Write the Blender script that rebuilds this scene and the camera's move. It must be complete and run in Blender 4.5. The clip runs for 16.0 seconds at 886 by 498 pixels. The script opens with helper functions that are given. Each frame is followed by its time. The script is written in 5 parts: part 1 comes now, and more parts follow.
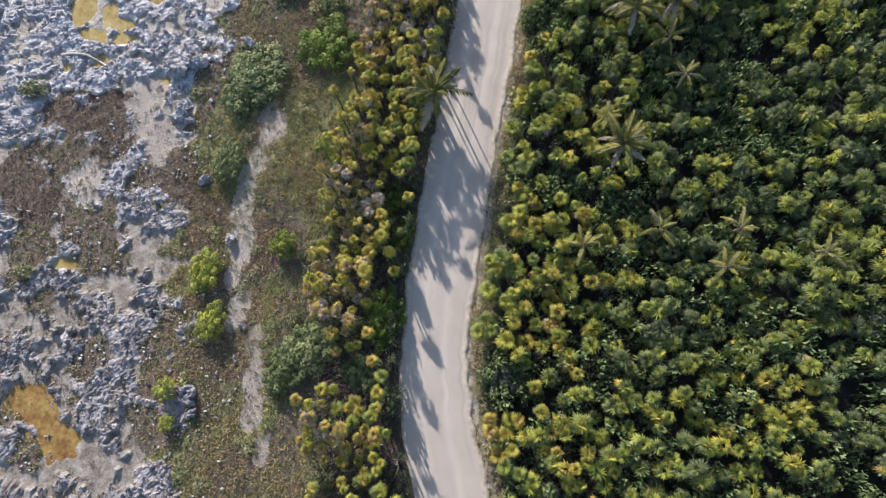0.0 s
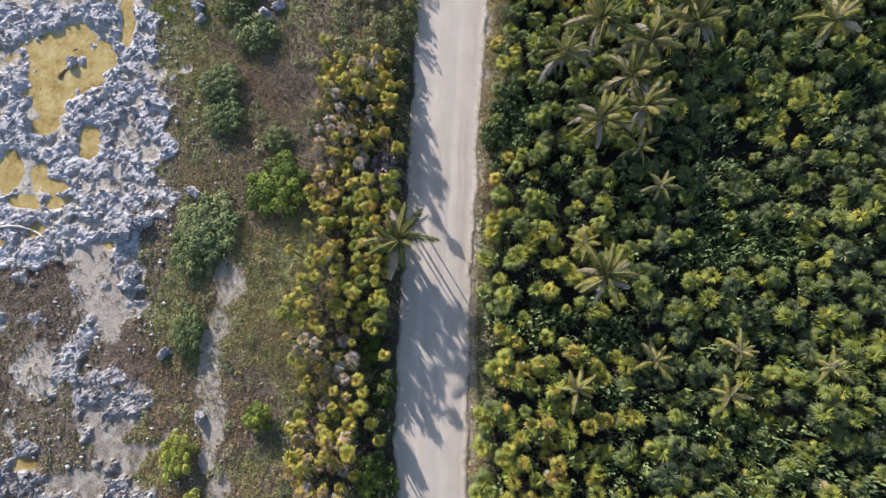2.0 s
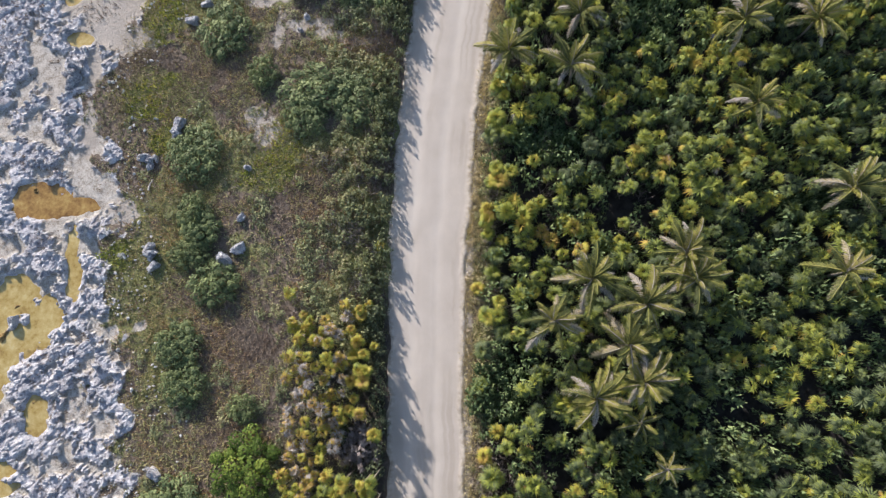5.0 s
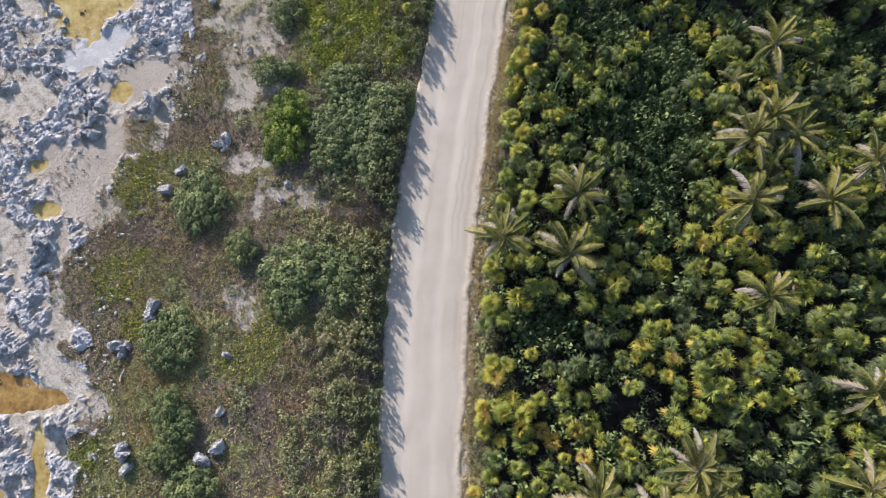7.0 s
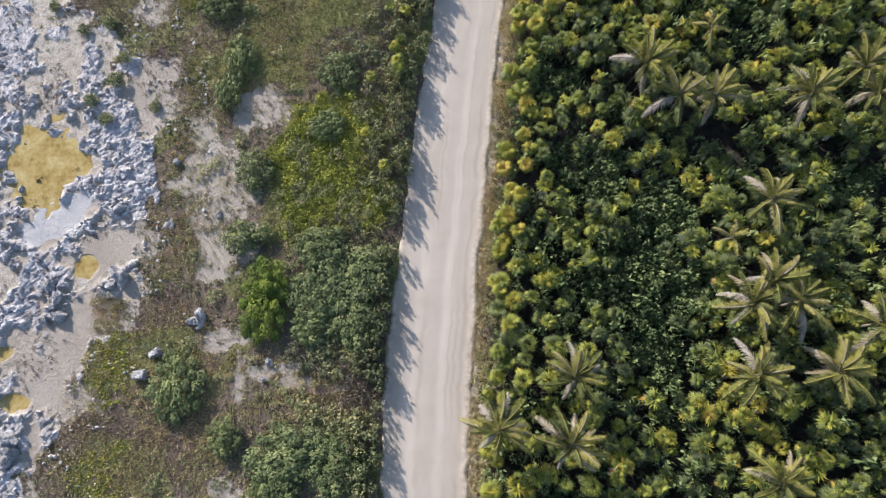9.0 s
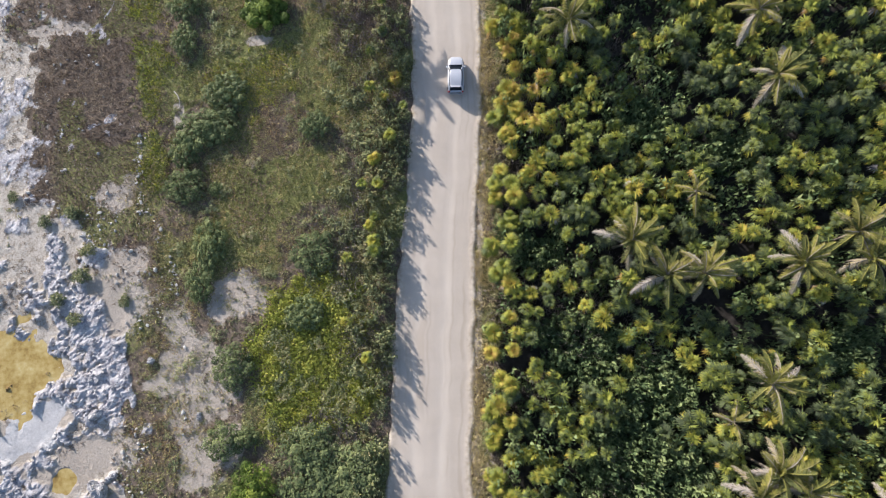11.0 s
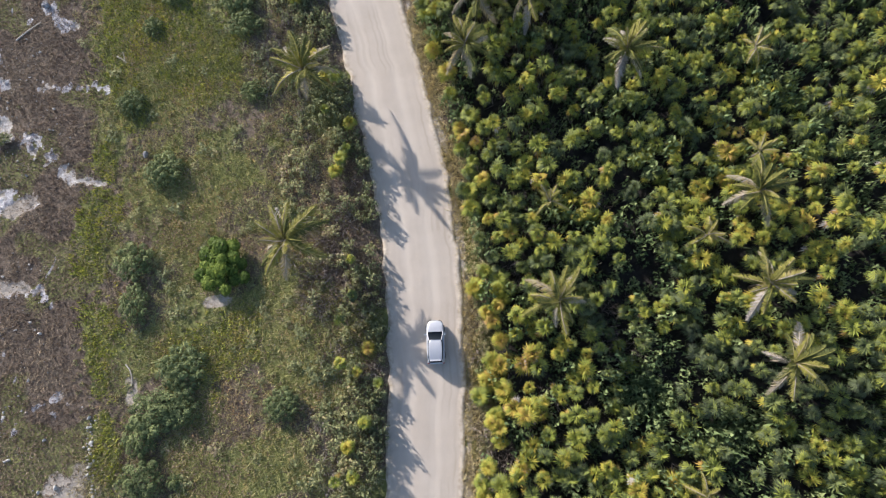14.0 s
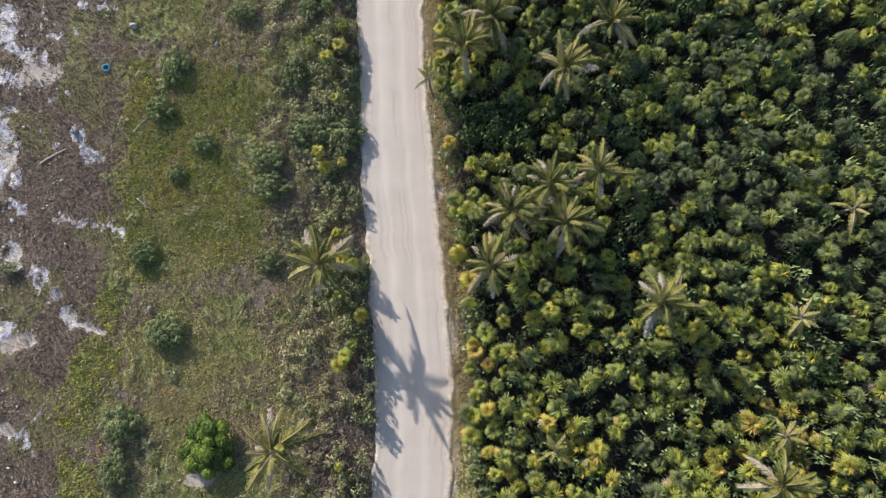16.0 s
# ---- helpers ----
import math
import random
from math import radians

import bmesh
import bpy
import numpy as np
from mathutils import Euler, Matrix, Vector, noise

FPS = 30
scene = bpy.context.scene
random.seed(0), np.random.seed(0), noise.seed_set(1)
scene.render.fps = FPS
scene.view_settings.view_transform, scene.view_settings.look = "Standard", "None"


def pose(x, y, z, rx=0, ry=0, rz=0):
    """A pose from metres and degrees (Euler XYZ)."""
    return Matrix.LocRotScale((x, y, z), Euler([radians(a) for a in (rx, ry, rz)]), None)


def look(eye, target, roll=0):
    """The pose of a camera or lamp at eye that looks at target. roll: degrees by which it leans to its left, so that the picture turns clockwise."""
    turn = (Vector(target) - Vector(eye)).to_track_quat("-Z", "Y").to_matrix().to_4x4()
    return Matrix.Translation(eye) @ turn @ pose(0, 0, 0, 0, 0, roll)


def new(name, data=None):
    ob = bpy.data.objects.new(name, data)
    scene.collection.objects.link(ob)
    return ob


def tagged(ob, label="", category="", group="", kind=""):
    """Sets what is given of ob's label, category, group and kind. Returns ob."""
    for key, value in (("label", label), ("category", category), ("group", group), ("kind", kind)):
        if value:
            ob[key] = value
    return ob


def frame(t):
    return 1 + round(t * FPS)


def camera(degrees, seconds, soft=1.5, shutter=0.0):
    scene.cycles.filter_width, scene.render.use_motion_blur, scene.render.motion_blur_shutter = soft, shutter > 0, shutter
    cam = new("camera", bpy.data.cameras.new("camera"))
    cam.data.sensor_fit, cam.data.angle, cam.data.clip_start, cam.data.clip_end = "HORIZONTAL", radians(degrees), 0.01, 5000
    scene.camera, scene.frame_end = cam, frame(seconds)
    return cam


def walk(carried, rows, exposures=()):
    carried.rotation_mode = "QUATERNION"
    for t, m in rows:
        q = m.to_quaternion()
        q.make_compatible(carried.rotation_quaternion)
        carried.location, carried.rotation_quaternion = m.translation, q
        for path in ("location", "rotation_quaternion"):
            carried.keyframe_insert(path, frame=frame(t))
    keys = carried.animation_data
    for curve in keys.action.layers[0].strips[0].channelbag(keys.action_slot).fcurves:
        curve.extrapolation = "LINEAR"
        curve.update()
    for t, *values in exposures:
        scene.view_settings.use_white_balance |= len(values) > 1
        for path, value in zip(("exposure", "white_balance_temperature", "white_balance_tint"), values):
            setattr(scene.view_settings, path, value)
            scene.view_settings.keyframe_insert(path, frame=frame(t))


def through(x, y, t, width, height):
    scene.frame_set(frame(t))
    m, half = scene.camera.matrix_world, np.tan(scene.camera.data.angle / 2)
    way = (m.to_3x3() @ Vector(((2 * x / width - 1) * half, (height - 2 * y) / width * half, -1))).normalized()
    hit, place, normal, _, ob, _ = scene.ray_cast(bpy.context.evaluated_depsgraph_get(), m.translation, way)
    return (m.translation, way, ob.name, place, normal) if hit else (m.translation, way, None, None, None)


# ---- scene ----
cam = camera(77.1, 16.0, soft=1.25)
PATH = [
    (0, (0.768, 3.513, 56.776), (0.604, 3.886, 54.817), -12.7),
    (0.5, (0.523, 7.215, 56.785), (0.369, 7.583, 54.825), -13.8),
    (1, (0.267, 11.034, 56.731), (0.124, 11.398, 54.769), -14.5),
    (1.5, (-0.096, 15.122, 56.408), (-0.223, 15.479, 54.444), -14.5),
    (2, (-0.373, 19.324, 55.929), (-0.487, 19.677, 53.963), -14.1),
    (2.5, (-0.48, 23.599, 55.526), (-0.585, 23.942, 53.559), -14.5),
    (3, (-0.518, 28.054, 55.383), (-0.618, 28.408, 53.417), -14.0),
    (3.5, (-0.458, 32.466, 55.469), (-0.557, 32.813, 53.502), -14.6),
    (4, (-0.322, 37.108, 55.475), (-0.421, 37.462, 53.509), -14.7),
    (4.2, (-0.277, 38.934, 55.48), (-0.377, 39.289, 53.514), -14.7),
    (6.3, (-0.144, 57.595, 55.389), (-0.229, 57.962, 53.425), -13.2),
    (6.5, (-0.111, 59.496, 55.349), (-0.195, 59.866, 53.386), -13.0),
    (7, (0.008, 64.474, 55.209), (-0.072, 64.85, 53.246), -12.5),
    (7.5, (0.127, 69.146, 55.214), (0.052, 69.513, 53.25), -12.5),
    (8, (0.118, 73.617, 55.277), (0.058, 73.988, 53.313), -11.1),
    (8.2, (0.211, 75.403, 55.296), (0.155, 75.769, 53.331), -11.1),
    (10.3, (2.839, 94.293, 56.281), (2.79, 94.624, 54.31), -14.5),
    (10.5, (3.164, 96.144, 56.343), (3.116, 96.477, 54.371), -14.7),
    (11, (4.06, 100.962, 56.452), (4.021, 101.303, 54.482), -14.7),
    (11.5, (4.992, 105.816, 56.338), (4.957, 106.142, 54.365), -15.5),
    (12, (5.99, 110.742, 55.981), (5.962, 111.071, 54.009), -15.4),
    (12.5, (7.11, 115.4, 55.748), (7.079, 115.713, 53.773), -16.7),
    (13, (8.317, 120.082, 55.488), (8.284, 120.397, 53.513), -17.3),
    (13.5, (9.327, 124.597, 55.373), (9.292, 124.903, 53.397), -17.6),
    (14, (10.265, 129.357, 55.25), (10.229, 129.672, 53.275), -16.9),
    (14.5, (11.272, 134.144, 55.3), (11.224, 134.448, 53.324), -18.3),
    (15, (12.109, 139.403, 55.451), (12.049, 139.721, 53.478), -17.9),
    (15.5, (12.759, 144.908, 55.635), (12.679, 145.21, 53.66), -19.4),
    (16, (13.107, 150.73, 55.748), (13.008, 151.031, 53.773), -19.7),
]
walk(cam, [(t, look(eye, target, roll)) for t, eye, target, roll in PATH], exposures=((0, 0.60, 6230, 15), (16, 0.66, 6380, 14.5)))
# ---- world ----
SUN_AZ, SUN_EL = radians(-35), radians(21)   # towards the sun: from +y clockwise, and height
world = bpy.data.worlds.new("world")
scene.world = world
world.use_nodes = True
wn = world.node_tree.nodes
sky = wn.new("ShaderNodeTexSky")
sky.sky_type, sky.sun_disc = 'NISHITA', False
sky.sun_elevation, sky.sun_rotation = SUN_EL, SUN_AZ
world.node_tree.links.new(sky.outputs[0], wn["Background"].inputs[0])
wn["Background"].inputs[1].default_value = 0.135
sun = new("sun", bpy.data.lights.new("sun", 'SUN'))
sun.data.energy, sun.data.angle, sun.data.color = 5.0, radians(0.6), (1.0, 0.93, 0.845)
to_sun = Vector((math.sin(SUN_AZ) * math.cos(SUN_EL), math.cos(SUN_AZ) * math.cos(SUN_EL), math.sin(SUN_EL)))
sun.matrix_world = look(to_sun * 100, (0, 0, 0))

# ---- plan, in metres ----
# the road: y, left edge, right edge
ROAD = np.array([
    (-60, 17.0, 24.2), (-40, 9.5, 16.9), (-22, 2.6, 10.2), (-10, -1.9, 5.8), (-6, -3.6, 3.9), (-1, -5.2, 1.8), (4.5, -6.2, 0.3), (10, -6.8, 0.0),
    (16, -7.1, -0.3), (22, -7.4, -0.65), (30, -7.5, -0.7), (40, -7.75, -0.75), (50, -8.0, -0.8), (57, -8.2, -0.6), (61, -8.15, -0.25), (66, -7.9, 0.0),
    (72, -7.5, 0.5), (77.5, -7.2, 1.1), (83.5, -6.3, 1.8), (90, -5.2, 2.75), (96.5, -4.05, 3.9),
])
ROAD = np.vstack([ROAD, [
    (103, -2.95, 4.9), (108.5, -1.8, 5.85), (114.5, -0.45, 6.95), (120.7, 0.8, 8.15), (127.3, 2.0, 9.3), (133.5, 2.9, 10.15), (139.7, 3.35, 10.7),
    (146, 3.5, 10.9), (152, 3.15, 10.65), (158, 2.85, 10.15), (164, 2.35, 9.75), (171, 2.0, 9.25), (177, 1.85, 8.85), (187, 1.6, 8.6), (260, 1.0, 8.0),
]])
# the landward edge of the bare rock: y, x
SHORE = np.array([
    (-60, -24), (-11, -26), (0, -28), (11, -32.5), (24, -34), (37, -34.2), (45, -35.4), (54, -37), (61, -38.5), (67, -40.8), (71, -41.5), (78, -39.5),
    (90, -33), (95, -31.5), (100, -30.6), (109, -29.2), (115, -33), (122, -37.5), (126, -40), (132, -38.4), (138, -38), (148, -36.5), (157, -33), (170, -36),
    (190, -37), (260, -38),
])


def inland_edge(y):
    """How far inland the palms reach."""
    return np.interp(y, (-30, 50, 100, 140, 200), (45, 45, 50, 60, 62))


def road_left(y):
    return np.interp(y, ROAD[:, 0], ROAD[:, 1])


def road_right(y):
    return np.interp(y, ROAD[:, 0], ROAD[:, 2])


PALMS = [
    (-7.6, 29.1, 5.0, 3.4), (11.7, 26.9, 5.0, 3.0), (10.9, 42.0, 5.0, 3.0), (9.6, 16.5, 3.6, 2.0), (16.6, 19.5, 3.6, 2.0), (23.1, 17.0, 3.6, 2.0),
    (32.0, 20.1, 3.6, 2.0), (24.1, 21.0, 3.6, 2.0), (7.4, 48.7, 5.0, 3.0), (15.6, 50.3, 5.0, 3.0), (15.1, 43.5, 5.0, 3.0), (15.0, 39.9, 3.6, 2.0),
    (20.0, 52.6, 5.0, 3.0), (33.2, 53.4, 5.0, 3.0), (10.9, 52.6, 5.0, 3.0), (17.1, 36.1, 3.6, 2.0), (10.0, 30.1, 3.6, 2.0), (13.9, 46.7, 5.0, 3.0),
    (34.6, 61.2, 5.0, 3.0), (26.8, 69.4, 5.0, 3.0), (3.5, 75.1, 5.0, 3.0), (10.6, 79.1, 5.0, 3.0), (9.6, 73.5, 5.0, 3.0), (26.2, 78.2, 5.0, 3.0),
]
PALMS += [
    (26.9, 84.5, 5.0, 3.0), (30.8, 84.4, 5.0, 3.0), (33.2, 78.1, 5.0, 3.0), (37.8, 81.8, 5.0, 3.0), (30.0, 93.7, 5.0, 3.0), (26.6, 90.7, 3.6, 2.0),
    (19.3, 55.0, 5.0, 3.0), (20.5, 108.1, 5.0, 3.0), (26.4, 104.1, 5.0, 3.0), (23.1, 104.5, 5.0, 3.0), (35.4, 103.8, 5.0, 3.0),
    (41.4, 103.3, 5.0, 3.0), (28.9, 86.3, 5.0, 3.0), (37.4, 122.0, 5.0, 3.0), (27.9, 112.1, 3.6, 2.0), (-4.9, 140.9, 5.0, 3.6),
    (18.7, 130.9, 5.0, 3.0), (38.5, 137.4, 5.0, 3.0), (37.2, 129.0, 5.0, 3.0), (40.9, 106.0, 5.0, 3.0), (33.6, 134.4, 3.6, 2.0),
    (40.2, 141.2, 3.6, 2.0), (-0.9, 157.4, 5.0, 3.5), (20.7, 164.3, 5.0, 3.0),
]
PALMS += [
    (25.2, 165.4, 5.0, 3.0), (22.0, 160.6, 5.0, 3.0), (17.1, 161.9, 5.0, 3.0), (15.0, 156.7, 5.0, 3.0), (30.0, 153.0, 5.0, 3.0),
    (42.6, 151.4, 3.6, 2.0), (20.1, 140.2, 3.6, 2.0), (13.2, 178.5, 5.0, 3.0), (9.5, 175.9, 3.6, 2.0), (27.5, 180.2, 5.0, 3.0),
    (22.7, 175.8, 5.0, 3.0), (48.5, 161.3, 3.6, 2.0), (15.8, 181.4, 5.0, 3.0),
]
BUSHES = [
    (-10.3, 36.8, 2.0, 2.4, 'T'), (4.4, 2.7, 2.1, 1.8, 'T'), (38.2, 14.9, 1.5, 2.0, 'T'), (24.5, -2.8, 2.1, 1.1, 'T'), (-53.3, 23.6, 2.0, 1.1, 'W'),
    (-47.3, 3.5, 1.4, 1.0, 'W'), (-21.3, 34.8, 3.9, 3.8, 'B'), (-28.1, 30.1, 3.9, 4.1, 'G'), (-20.3, 11.5, 1.7, 1.7, 'L'), (-27.8, 7.3, 1.9, 2.7, 'Y'),
    (-25.7, 2.3, 1.8, 2.3, 'Y'), (-28.7, 19.1, 1.9, 2.9, 'G'), (-28.4, -5.1, 1.3, 1.4, 'Y'), (-27.4, -8.2, 0.9, 1.0, 'Y'), (-15.3, 1.5, 2.9, 3.3, 'G'),
    (-8.4, 6.3, 2.4, 3.7, 'B'), (-17.3, -1.2, 2.3, 2.5, 'G'), (-9.4, 0.4, 2.3, 2.2, 'G'), (-26.1, 52.2, 2.9, 2.7, 'G'),
]
BUSHES += [
    (-29.1, 46.0, 2.8, 2.6, 'G'), (-29.2, 27.8, 2.9, 3.5, 'G'), (-9.8, 18.7, 1.4, 1.9, 'B'), (-8.3, 15.0, 1.4, 1.9, 'B'), (-29.4, 66.0, 3.4, 3.6, 'G'),
    (-28.8, 59.5, 2.1, 2.5, 'G'), (-28.9, 55.2, 2.4, 1.8, 'G'), (-16.8, 73.2, 4.4, 3.4, 'G'), (-28.2, 42.2, 2.6, 2.5, 'G'),
    (-22.7, 75.3, 1.9, 2.1, 'G'), (-22.2, 40.1, 1.7, 1.7, 'G'), (-27.5, 80.3, 3.1, 3.8, 'G'), (-27.9, 57.8, 2.4, 2.3, 'G'),
    (-12.0, 72.1, 3.2, 3.5, 'G'), (-17.8, 70.4, 2.6, 2.9, 'G'), (-18.7, 87.3, 2.8, 3.9, 'B'), (-13.2, 88.5, 3.4, 3.9, 'G'),
    (-9.4, 85.8, 3.0, 3.9, 'G'), (-12.7, 93.2, 3.1, 2.7, 'G'),
]
BUSHES += [
    (-21.0, 94.8, 2.2, 2.1, 'G'), (-37.3, 111.2, 0.9, 0.9, 'W'), (-34.8, 113.3, 1.2, 0.9, 'W'),
    (-35.6, 108.9, 0.9, 0.8, 'W'), (-30.5, 110.1, 0.7, 0.8, 'W'), (-35.7, 120.4, 1.0, 0.9, 'W'), (-38.8, 119.8, 0.8, 0.8, 'W'),
    (-42.3, 123.1, 0.6, 0.8, 'W'), (-33.9, 116.0, 1.0, 0.7, 'W'), (-18.1, 131.2, 2.9, 2.5, 'G'), (-21.2, 127.3, 3.1, 2.5, 'G'),
    (-23.3, 121.3, 2.5, 2.2, 'G'), (-21.0, 114.8, 1.9, 3.0, 'G'), (-22.3, 110.9, 1.7, 2.5, 'G'), (-19.6, 102.0, 2.4, 2.4, 'G'),
    (-10.3, 112.2, 2.6, 2.6, 'G'), (-20.1, 120.6, 0.9, 0.9, 'G'), (-8.8, 125.9, 2.0, 1.8, 'G'), (-18.3, 89.9, 2.7, 2.9, 'B'),
]
BUSHES += [
    (-8.4, 90.5, 3.1, 3.2, 'G'), (-18.8, 94.9, 1.4, 1.2, 'G'), (-11.8, 106.1, 2.3, 2.0, 'G'), (-13.8, 85.3, 2.7, 2.1, 'G'),
    (-35.2, 158.5, 1.2, 0.8, 'W'), (-22.0, 142.6, 2.2, 2.3, 'G'), (-22.3, 138.2, 1.7, 2.3, 'G'), (-12.8, 140.3, 2.9, 3.2, 'H'),
    (-19.2, 127.5, 2.6, 2.3, 'G'), (-23.0, 125.3, 1.8, 2.3, 'G'), (-17.9, 151.6, 2.4, 2.1, 'G'), (-19.8, 175.3, 1.8, 1.6, 'G'),
    (-15.0, 171.3, 1.6, 1.3, 'G'), (-17.6, 168.1, 1.2, 1.3, 'G'), (-7.9, 169.3, 2.2, 1.9, 'G'), (-7.5, 166.3, 2.1, 1.6, 'G'),
    (-3.4, 172.2, 2.8, 2.0, 'G'), (0.3, 171.6, 2.5, 1.9, 'G'), (-20.7, 159.7, 1.8, 1.7, 'G'),
]
BUSHES += [
    (-7.5, 158.5, 1.7, 1.3, 'G'), (-5.3, 178.6, 1.6, 2.3, 'G'), (-18.4, 180.2, 1.8, 2.5, 'G'), (-11.1, 186.2, 1.9, 1.3, 'G'),
    (-3.6, 186.1, 1.6, 1.0, 'G'),
]
BOULDERS = [
    (-38.2, 29.3, 1.2), (-36.6, 29.9, 1.5), (-35.4, 30.3, 1.0), (-35.5, 23.8, 1.5), (-30.4, 33.8, 0.8), (-30.9, 16.9, 0.8), (-26.1, -5.5, 1.1),
    (-26.6, -4.8, 0.8), (-26.4, 11.0, 0.8), (-22.7, 2.6, 0.6), (-25.4, -6.8, 0.7), (-46.9, 48.1, 0.8), (-34.4, 65.4, 1.1), (-31.6, 69.5, 0.9),
    (-23.7, 64.6, 0.5), (-24.0, 59.2, 0.6), (-40.5, 57.7, 0.8), (-33.1, 55.3, 0.9), (-32.7, 54.0, 0.7), (-25.3, 54.7, 1.0), (-24.0, 55.9, 0.9),
    (-44.2, 74.4, 1.0), (-31.8, 68.5, 0.8), (-29.8, 83.8, 0.7), (-25.6, 86.7, 1.1), (-31.3, 81.7, 0.8), (-33.5, 91.6, 1.0), (-40.7, 88.3, 1.2),
    (-40.3, 90.0, 0.9), (-44.2, 75.6, 1.3), (-33.4, 55.9, 0.8), (-18.4, 82.1, 0.5),
]
BOULDERS += [
    (-19.1, 80.5, 0.4), (-7.2, 77.5, 0.4), (2.2, 76.3, 0.5), (-34.0, 99.1, 0.9), (-41.0, 91.2, 0.8), (-34.1, 92.1, 0.8), (-28.0, 103.6, 0.5),
    (-23.5, 97.5, 0.4), (-34.7, 90.8, 0.6), (-19.9, 153.9, 0.4), (-14.5, 142.0, 0.5), (-29.4, 173.3, 0.5), (-14.1, 182.7, 0.3), (-23.6, 185.4, 0.5),
]
POOLS = [
    (-49.4, 48.7, 3.7, 2.5), (-47.7, 45.9, 4.0, 2.8), (-47.0, 50.3, 2.0, 2.2), (-43.2, 38.9, 1.4, 1.9), (-51.6, 34.9, 1.4, 2.3), (-46.2, 33.5, 1.4, 0.9),
    (-45.6, 31.9, 1.3, 0.8), (-49.1, 31.7, 1.9, 0.8), (-46.4, 60.8, 3.2, 1.8), (-48.6, 46.3, 3.1, 2.8), (-48.4, 43.3, 2.2, 1.8), (-43.1, 48.9, 1.6, 1.6),
    (-41.2, 52.4, 0.9, 2.6), (-48.7, 40.5, 1.4, 1.1), (-42.8, 39.8, 1.0, 1.2), (-48.1, 34.9, 0.7, 1.7), (-47.2, 28.9, 0.8, 0.8), (-38.7, 27.6, 0.7, 0.5),
]
POOLS += [
    (-42.5, 60.3, 3.2, 0.9), (-41.9, 56.0, 0.6, 2.5), (-44.5, 47.7, 1.4, 1.8), (-42.7, 104.8, 4.3, 4.3), (-44.4, 79.8, 1.3, 0.8), (-37.6, 93.1, 1.0, 0.9),
    (-42.2, -9.3, 3.0, 1.6), (-38.4, -12.4, 2.6, 1.6), (-50.9, 27.2, 0.7, 0.9), (-43.1, 5.3, 1.3, 0.6), (-45.9, 84.8, 1.1, 0.7),
]
PALE = [
    (-43.2, 97.1, 2.1, 1.5), (-40.8, 98.3, 2.8, 1.9), (-38.5, 99.7, 1.8, 1.5),
]
SAND = [
    (-25.4, 23.6, 1.6, 2.8), (-26.0, 20.2, 1.4, 2.6), (-26.0, 16.9, 1.4, 2.7), (-25.8, 13.7, 1.4, 2.6), (-25.2, 10.4, 1.3, 2.6),
    (-25.1, 7.3, 1.1, 1.7), (-23.5, 4.3, 1.3, 2.1), (-21.2, 1.5, 0.9, 1.9), (-20.4, -1.8, 0.9, 2.3), (-19.5, -5.9, 1.0, 1.9), (-17.5, -9.0, 0.8, 1.8),
    (-44.2, 13.9, 1.9, 2.6), (-37.8, 21.1, 1.9, 3.3), (-39.5, 85.4, 3.8, 4.0), (-37.3, 88.0, 2.6, 2.7), (-42.3, 82.1, 2.2, 2.6),
    (-37.2, 93.5, 3.3, 1.8), (-23.7, 93.9, 2.9, 3.1), (-23.7, 84.7, 2.5, 0.8), (-18.6, 81.4, 2.5, 0.6), (-22.0, 68.2, 1.7, 1.8),
    (-23.3, 70.0, 1.1, 1.2), (-36.6, 59.5, 1.2, 1.4), (-41.9, 76.3, 0.9, 1.9),
]
SAND += [
    (-21.5, 79.8, 0.7, 2.9), (-41.6, 68.9, 0.9, 3.0), (-24.3, 101.7, 3.5, 4.6), (-22.3, 99.8, 3.5, 4.0), (-21.4, 94.6, 2.0, 2.5),
    (-18.8, 110.6, 2.7, 1.1), (-25.0, 106.5, 1.8, 2.4), (-30.7, 110.2, 2.4, 3.3), (-31.1, 121.6, 2.5, 1.9), (-33.1, 89.2, 1.4, 3.2),
    (-35.9, 95.0, 2.9, 1.7), (-23.6, 129.9, 0.6, 2.0), (-20.8, 107.8, 1.2, 2.4), (-31.1, 112.7, 3.5, 3.0), (-14.1, 137.0, 1.3, 0.6),
    (-36.5, 142.3, 3.8, 0.8), (-34.0, 180.3, 2.7, 1.4), (-34.1, 150.7, 1.8, 0.9),
]
SAND += [
    (-44.1, 85.1, 2.4, 2.4), (-40.9, 83.2, 3.3, 3.9), (-38.2, 79.6, 2.4, 2.0), (-33.8, 95.4, 3.1, 1.8), (-24.1, 84.1, 1.6, 0.7), (-19.3, 80.8, 1.1, 0.7),
    (-16.2, 80.0, 1.9, 0.55), (-12.4, 79.2, 2.1, 0.4), (-17.9, 108.9, 2.2, 2.6), (-40.1, 24.1, 1.9, 3.6), (-36.4, 23.3, 1.9, 2.4),
]
RUST = [(-8.2, 77.5, 1.7, 2.0), (-11.0, 79.0, 3.0, 1.2), (-35.1, 89.0, 1.9, 1.7)]
STRAWY = [(-35.3, 87.5, 1.6, 2.6), (-36.2, 83.0, 1.3, 3.0), (-37.0, 78.0, 1.6, 3.2), (-38.6, 73.0, 1.2, 3.0), (-28.5, 122.5, 1.6, 3.0), (-26.5, 113.0, 1.2, 3.5)]
